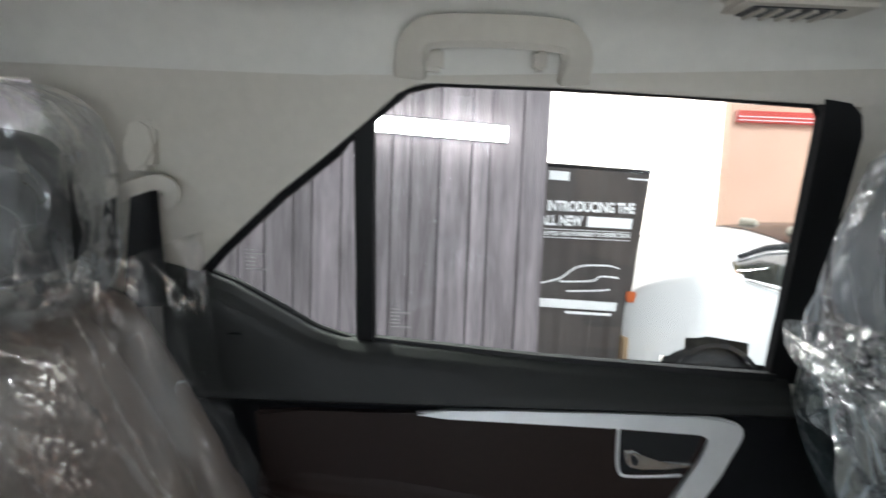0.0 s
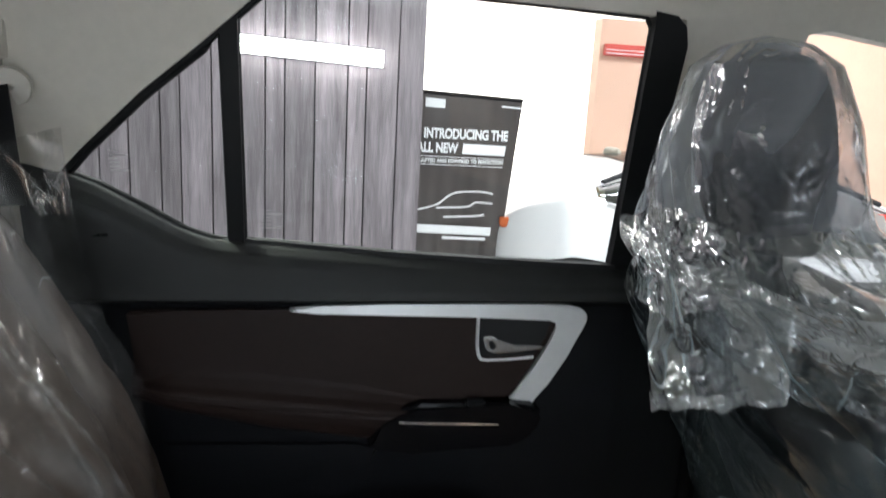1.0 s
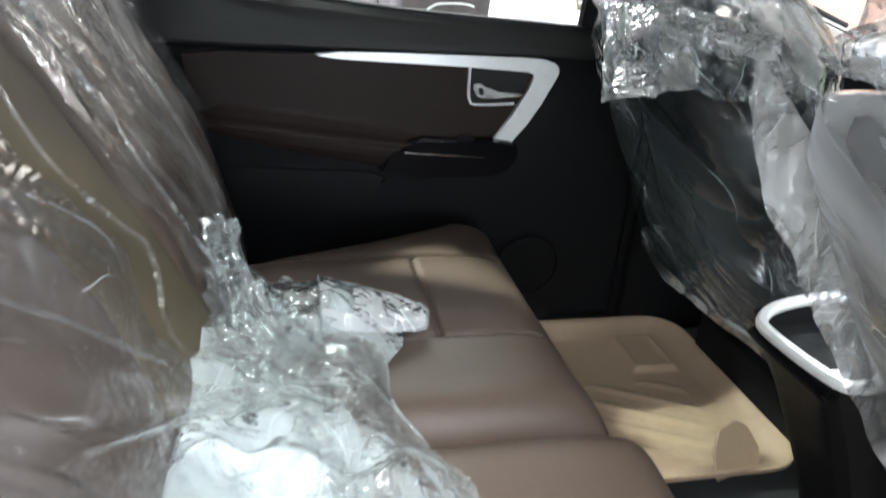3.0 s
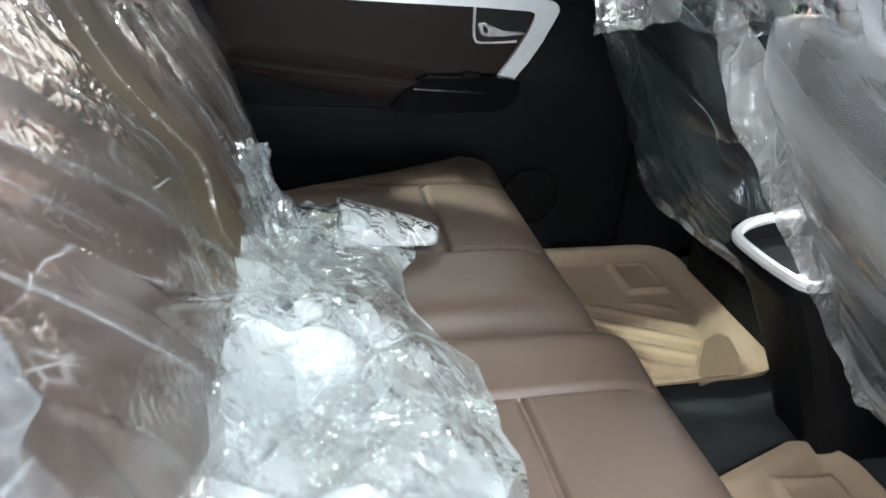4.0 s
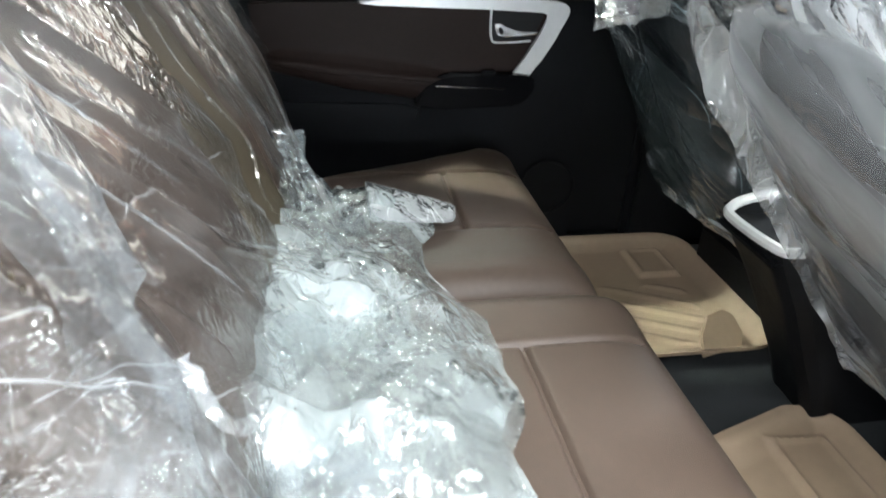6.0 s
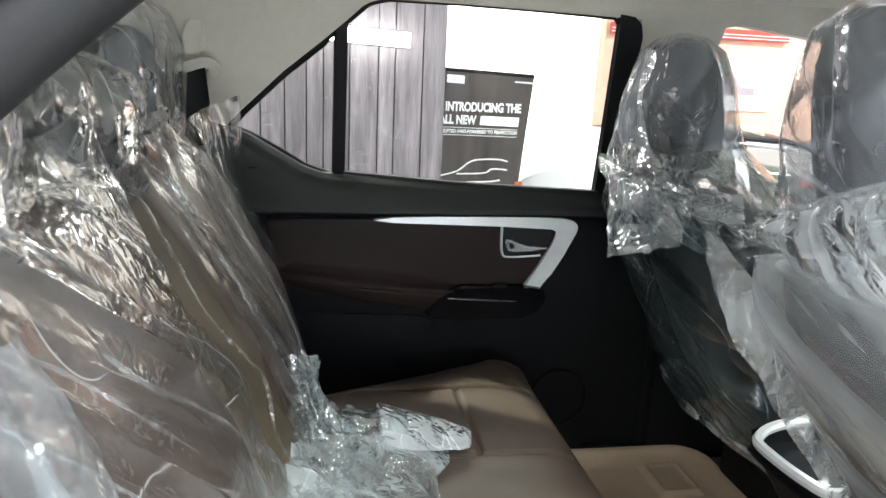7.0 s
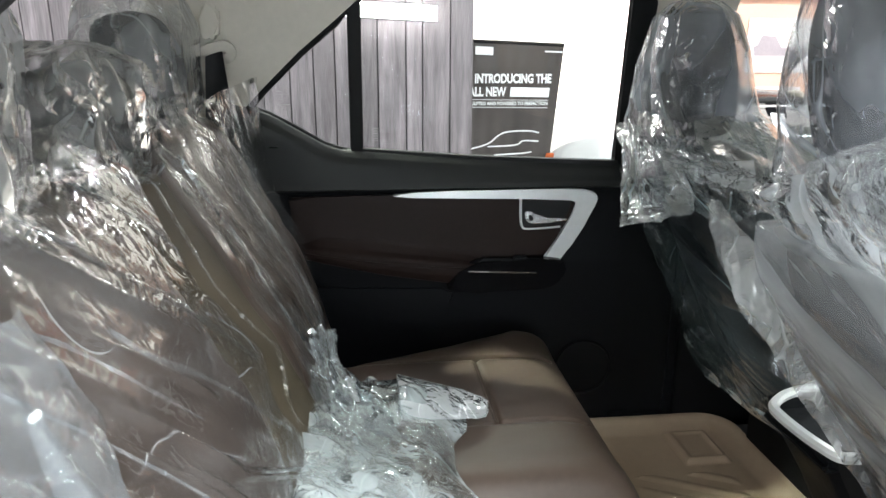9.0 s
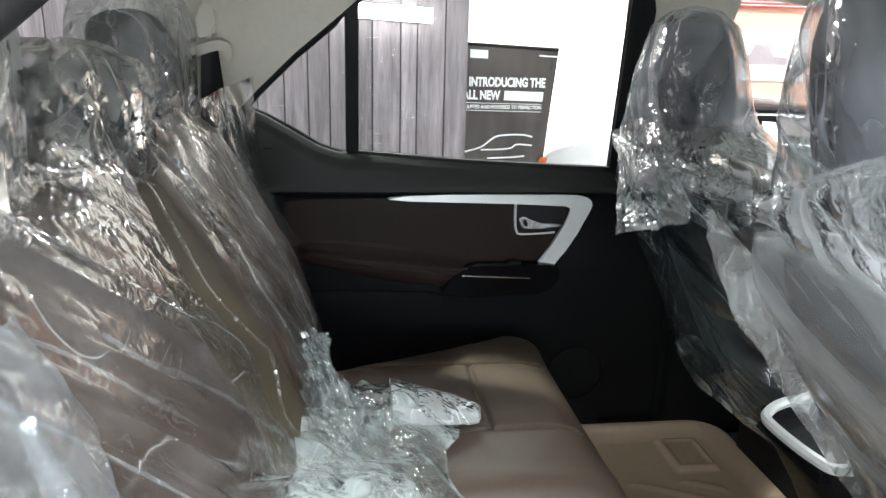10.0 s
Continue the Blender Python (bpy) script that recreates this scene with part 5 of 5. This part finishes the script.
for hx, hy, hz, rx, ry, rz, sd in ((-0.405, 0.450, 1.390, 0.085, 0.155, 0.140, 1.0), (-0.370, -0.02, 1.325, 0.085, 0.150, 0.095, 8.0), (-0.385, -0.40, 1.375, 0.090, 0.150, 0.150, 12.0)):
    hb = thing("headrest_bag", (hx, hy, hz), "clear crumpled plastic bag over a rear headrest", "plastic cover", "headrest bags")
    part("bag_body", bag(hx, hy, hz, rx, ry, rz, sd, 0.0, 0.86), FILM_HEAD, hb, angle=70)
    part("bag_hem", bag(hx, hy, hz, rx + 0.004, ry + 0.003, rz + 0.005, sd + 0.4, 0.80, 1.0, 0.25), FILM_HEAD, hb, "gathered hem of the bag", smooth=False)


HEAP_Y = [-0.54, -0.50, -0.42, -0.33, -0.155, -0.02, 0.08, 0.13, 0.20, 0.26, 0.30, 0.34]
HEAP_X = [0.05, 0.18, 0.175, 0.205, 0.20, 0.14, 0.13, 0.16, 0.17, 0.15, 0.10, 0.02]


def heap_point(u, y, lift, seed):
    """A point of the film thrown on the cushion, 0 at the backrest to 1 at its free edge."""
    xr = 0.012 + interp(y, HEAP_Y, HEAP_X)
    x = -0.11 + (xr + 0.11) * u
    ends = min(1, 9 * (y + 0.54), 9 * (0.34 - y))
    swell = math.sin(math.pi * min(1, u * 0.85 + 0.15)) ** 0.6 * max(0, ends)
    h = 0.052 * swell + 0.055 * max(0, 1 - u * 3.5) * max(0, ends)
    p = Vector((x, y, seed))
    soft = 0.030 * noise.noise(p * 6) + 0.012 * noise.noise(p * 15)
    fold = 0.014 * ridge((x * 5, y * 7, 0.3), seed) ** 3 + creased(x, y, 1.1, seed, 1.1, 0.7) * 0.7
    edge = max(0, min(1, 4 * (1 - u))) ** 0.7
    wob = 0.014 * noise.noise(Vector((y * 12, seed, u * 2)))
    return (x + wob, y + 0.015 * noise.noise(Vector((u * 6, y * 7, seed))), 0.755 + lift + max(0.003, (h + (soft + fold) * (0.35 + 0.65 * swell) + 0.010) * edge))


def layer(u0, u1, y0, y1, lift, seed):
    """One layer of the film; its outline wanders."""
    def face(u, v):
        w = 0.10 * noise.noise(Vector((v * 3, seed, 2)))
        d = 0.05 * noise.noise(Vector((u * 3, seed, 7)))
        return heap_point(u0 + (u1 + w * (u1 < 1) - u0) * u, y0 + (y1 - y0) * v + d, lift, seed)
    return sheet(face, 90, 170)


def tongue(u, v):
    """A doubled fold lying out over the cushion beyond the heap."""
    x = 0.06 + 0.165 * u
    th = 2 * math.pi * v
    w = interp(u, [0, 0.35, 0.8, 0.95, 1], [0.085, 0.075, 0.052, 0.035, 0.012])
    f = creased(x, math.sin(th) * 0.06, 0.2, 3.0, 1.0, 0.6) * 0.45
    z = 0.772 + 0.02 * (1 - u) + (0.020 * (1 - 0.4 * u) + f) * math.sin(th) * (1 if math.sin(th) > 0 else 0.5)
    return (x, 0.215 - 0.02 * u + (w + f) * math.cos(th) + 0.01 * noise.noise(Vector((u * 5, 2, 1))), max(z, 0.757))


heap = thing("crumpled_film", (0.05, -0.1, 0.76), "milky crumpled plastic film thrown on the rear seat cushion", "plastic film")
part("heaped_film", layer(0, 1, 0.34, -0.54, 0.0, 0.2), FILM_WHITE, heap, angle=70)
part("folded_layer", layer(0.05, 0.62, 0.12, -0.30, 0.007, 1.4), FILM_WHITE, heap, angle=70)
part("folded_layer", layer(0.0, 0.97, -0.26, -0.53, 0.011, 2.6), FILM_WHITE, heap, angle=70)
part("tongue", sheet(tongue, 90, 80), FILM_FOLD, heap, "doubled end of the film", angle=70)


def twist(u, v):
    """The twisted neck where the heap meets the backrest."""
    c = along([(-0.075, 0.16, 0.95), (-0.065, 0.165, 0.90), (-0.045, 0.165, 0.84), (-0.02, 0.15, 0.775)], v)
    th = 2 * math.pi * u
    r = interp(v, [0, 0.3, 0.7, 1], [0.030, 0.022, 0.045, 0.075]) * (1 + 0.30 * math.sin(5 * th + 7 * v) + 0.3 * noise.noise(Vector((math.cos(th) * 2, math.sin(th) * 2, v * 4))))
    f = creased(th * 0.03, v * 0.15, 1.2, 6.0, 0.8, 1.0) * 1.4
    return (c.x + (r * 0.7 + f) * math.cos(th), c.y + (r + f) * math.sin(th), c.z)


part("twisted_neck", sheet(twist, 90, 90), FILM_GLINT, heap, "clear twisted neck of the film", smooth=False)


def seat_wrap(yc, cx, lean, hx, hy, seed, low, mat_low, mat_top, where, slim=1.0, tip=0.0, length=0.375, tight=1.0, hem=1.215, deep=1.0, shift=0.0):
    """A long bag over a front seat's backrest, and a second one over the headrest that hangs below the shoulders."""
    def axis(z):
        return cx - (z - 0.955) * math.tan(lean)

    def long_bag(u, v):
        th = 2 * math.pi * u
        z = 1.25 - (1.25 - low) * v
        half_w = interp(z, [0.60, 0.80, 1.0, 1.15, 1.22, 1.25], [0.235, 0.262, 0.262, 0.25, 0.20, 0.05])
        half_t = interp(z, [0.60, 0.80, 1.0, 1.15, 1.22, 1.25], [0.085, 0.100, 0.100, 0.095, 0.075, 0.02])
        c, s = math.cos(th), math.sin(th)
        k = (abs(c) ** 3.6 + abs(s) ** 3.6) ** (-1 / 3.6)
        yy, xx = half_w * slim * (0.95 + 0.05 * deep) * s * k, half_t * slim * deep * c * k
        f = creased(yy + xx * 0.8, z, 0.55 if yc > 0 else 0.9, seed, 1.9, 0.1) * 0.22 + 0.020 * noise.noise(Vector((yy * 5, z * 4, seed)))
        return (axis(z) + xx + c * f, yc + yy + s * f, z + 0.012 * noise.noise(Vector((s * 3, c * 3, seed))) * v)

    def top_bag(u, w_, a=0.0, b=1.0):
        v = a + (b - a) * w_
        th = 2 * math.pi * u
        z = 1.515 - (length + tip * max(0, math.sin(th)) + 0.03 * noise.noise(Vector((math.sin(th) * 1.7, math.cos(th) * 1.7, seed * 3)))) * v
        half_w = interp(z, [1.05, 1.20, 1.26, 1.31, 1.40, 1.48, 1.505, 1.515], [0.275, 0.28, 0.255, 0.205, 0.160, 0.118, 0.07, 0.01])
        half_t = interp(z, [1.05, 1.20, 1.26, 1.31, 1.40, 1.48, 1.505, 1.515], [0.125, 0.125, 0.118, 0.105, 0.088, 0.065, 0.04, 0.006])
        mid = interp(z, [1.05, 1.14, 1.24, 1.32, 1.40, 1.52], [axis(1.05), axis(1.14), axis(1.20), hx + 0.01, hx, hx - 0.01])
        c, s = math.cos(th), math.sin(th)
        k = (abs(c) ** 2.6 + abs(s) ** 2.6) ** (-1 / 2.6)
        snug = interp(z, [1.2, 1.36, 1.5], [tight, 0.5 + 0.5 * tight, 1.0])
        if s < 0:
            half_w *= interp(z, [1.2, 1.31, 1.42], [1.0, 0.75, 0.86])
        if c > 0:
            half_t *= interp(z, [1.2, 1.31, 1.42], [1.0, 0.8, 0.9])
        yy, xx = half_w * snug * s * k, half_t * snug * c * k + shift
        low_ = max(0, (1.34 - z) / 0.2)
        f = creased(yy + xx * 0.8, z, 0.9, seed, 1.8, 0.05) * 0.2 + low_ * (0.020 * ridge(((yy + xx) * 5 + z * 4, z * 2.5 - yy * 3, 0.3), seed) ** 2 + 0.028 * crumple((xx, yy, z * 0.8), seed, 4))
        return (mid + xx + c * f, interp(z, [1.22, 1.36], [yc, hy]) + yy + s * f, z - 0.03 * low_ * noise.noise(Vector((s * 2.2, c * 2.2, seed))))

    def hem_band(u, v):
        th = math.pi * (0.12 + 1.25 * u)
        z = hem - 0.055 * v + 0.02 * noise.noise(Vector((u * 5, 2, seed)))
        c, s = math.cos(th), math.sin(th)
        k = (abs(c) ** 2.6 + abs(s) ** 2.6) ** (-1 / 2.6)
        f = creased(u * 0.8, v * 0.06, 0.3, seed + 1, 1.0, 0.8) * 2.5 + 0.012 * math.sin(math.pi * v)
        return (interp(z, [1.05, 1.14, 1.24, 1.32, 1.40], [axis(1.05), axis(1.14), axis(1.20), hx + 0.01, hx]) + shift + 0.125 * tight * c * k + c * f, yc + 0.29 * tight * s * k + s * f, z)

    w = thing("seat_cover", (cx, yc, 0.7), "clear crinkled plastic bags over the " + where, "plastic cover", "front seat covers")
    part("backrest_bag", sheet(long_bag, 200, 110), mat_low, w, angle=70)
    part("headrest_bag", sheet(lambda u, v: top_bag(u, v, 0.0, 0.58), 240, 80), FILM_TENT, w, "taut clear bag over the headrest", angle=70)
    part("bag_skirt", sheet(lambda u, v: top_bag(u, v, 0.58, 1.0), 260, 70), mat_top, w, "crumpled lower part of the bag", angle=50)
    def low_hem(u, v):
        p = Vector(long_bag(u, 0.93 + 0.07 * v))
        c = Vector((axis(low), yc, low))
        d = Vector((p.x - c.x, p.y - c.y, 0)).normalized()
        return p + d * (0.006 + creased(u * 0.9, v * 0.06, 0.4, seed + 2, 1.0, 0.8) * 2.0)
    part("lower_hem", sheet(low_hem, 240, 14), FILM_LOOSE, w, "whitish crumpled lower edge", smooth=False)
    if hem:
        part("bag_hem", sheet(hem_band, 220, 16), FILM_HEM, w, "whitish gathered hem of the bag", smooth=False)
    return w


far_wrap = seat_wrap(0.37, 0.80, 0.44, 0.65, 0.37, 3.0, 0.68, FILM_SEAT, FILM_GLINT, "far front seat", 1.0, 0.09, deep=1.35, hem=1.25)
near_wrap = seat_wrap(-0.37, 0.705, 0.60, 0.525, -0.325, 6.5, 0.66, FILM_HAZY, FILM_TENT, "front seat near the open door", 0.90, 0.0, 0.27, 0.66, None)


def shoulder_flap(u, v):
    """The corner of the headrest bag that hangs down over the far seat's shoulder."""
    top = Vector((0.520, 0.36, 1.238)).lerp(Vector((0.585, 0.15, 1.238)), u)
    low = Vector((0.474, 0.218, 1.110)).lerp(Vector((0.565, 0.135, 1.150)), u)
    p = top.lerp(low, v)
    swell = 0.020 * math.sin(math.pi * u) * math.sin(math.pi * min(1, 0.25 + v))
    return p + Vector((-0.010 - swell + creased(u * 0.20, v * 0.14, 0.9, 8.2, 1.0, 0.3) * 0.9, 0.012 * noise.noise(Vector((u * 5, v * 4, 7))), 0.008 * noise.noise(Vector((u * 8, 2, v)))))


part("shoulder_flap", sheet(shoulder_flap, 70, 60), FILM_GLINT, far_wrap, "crumpled glinting corner of the bag", angle=50)
part("flap_hem", sheet(lambda u, v: Vector(shoulder_flap(u * 0.75, 0.90 + 0.11 * v)) + Vector((-0.004, 0, 0)), 60, 6), FILM_HEM, far_wrap, "white hem of the bag", angle=50)


def bag_skirt_near(u, v):
    """The milky lower end of the near headrest bag, tied at the inner shoulder and hanging over the backrest."""
    top = along([(0.475, -0.205, 1.262), (0.45, -0.30, 1.290), (0.425, -0.42, 1.330), (0.40, -0.55, 1.365)], u)
    low = along([(0.480, -0.215, 1.238), (0.470, -0.285, 1.243), (0.500, -0.318, 1.196), (0.490, -0.42, 1.205), (0.47, -0.55, 1.21)], u)
    p = top.lerp(low, v)
    return p + Vector((-0.022 - 0.012 * math.sin(math.pi * v) + 0.010 * ridge((u * 4, v * 1.5, 1.0), 3.0) ** 2 + creased(u * 0.36, v * 0.1, 0.4, 2.2, 1.2, 0.1) * 0.5, 0, 0))


part("milky_skirt", sheet(bag_skirt_near, 90, 40), FILM_FOLD, near_wrap, "milky lower end of the headrest bag", angle=60)
part("rolled_fold", ribbon([Vector(bag_skirt_near(k / 8, 0.0)) for k in range(9)], 0.020, 21.0, nu=100, nv=10, rough=0.3, puff=0.006), FILM_HEM, near_wrap, "rolled milky fold")


def side_fold(u, v):
    """The doubled film standing off the inner edge of the backrest."""
    z = 1.235 - 0.66 * v
    x = interp(z, [0.57, 0.865, 0.965, 1.095, 1.20, 1.24], [0.905, 0.678, 0.60, 0.503, 0.450, 0.445])
    wide = (0.062 + 0.045 * v) * (0.12 + 0.88 * min(1, v * 7)) * (1 + 0.25 * noise.noise(Vector((v * 9, 7, 1))))
    f = creased(u * 0.08, z, 1.3, 7.7, 1.1, 0.6) * 1.6
    return (x + wide * u + 0.006 * noise.noise(Vector((v * 14, 2, 5))) * (1 - u), -0.122 - 0.022 * u + f, z)


part("side_fold", sheet(side_fold, 40, 240), FILM_FOLD, near_wrap, "milky doubled edge of the film", smooth=False)


def loose(u, v):
    """A loose piece hanging over the near shoulder of the backrest, in soft vertical folds."""
    z = 1.250 - 0.27 * v
    inner = interp(z, [0.98, 1.03, 1.087, 1.12, 1.15, 1.25, 1.29], [-0.68, -0.65, -0.592, -0.528, -0.495, -0.487, -0.50])
    y = inner - 0.17 * u + 0.010 * noise.noise(Vector((v * 9, 1, 2))) * (1 - u)
    fold = 0.016 * ridge((y * 7, z * 2.2, 0.4), 5.1) ** 2 + 0.008 * ridge((y * 17, z * 3.5, 0.9), 2.3) ** 2
    x = back_x(z) + 0.040 + 0.022 * min(1, 5 * u) + fold + creased(y, z, 1.3, 4.4, 1.2, 0.1) * 0.5
    return (x, y, z)


def trail(u, v):
    """The tail of the sheet that runs from the backrest down to the heap."""
    y = -0.66 + 0.24 * v
    x = -0.16 + 0.22 * u + 0.02 * noise.noise(Vector((u * 5, v * 3, 1)))
    z = 0.86 - 0.09 * u + creased(x, y, 0.2, 3.4, 1.3, 0.3) * 1.8
    return (x, y, z)


flap_film = thing("plastic_flap", (-0.15, -0.6, 0.9), "loose whitish plastic film hanging over the rear seat end", "plastic film")
part("hanging_flap", sheet(loose, 90, 110), FILM_BAND, flap_film, angle=70)
part("trailing_end", sheet(trail, 70, 70), FILM_STEEP, flap_film, angle=60)
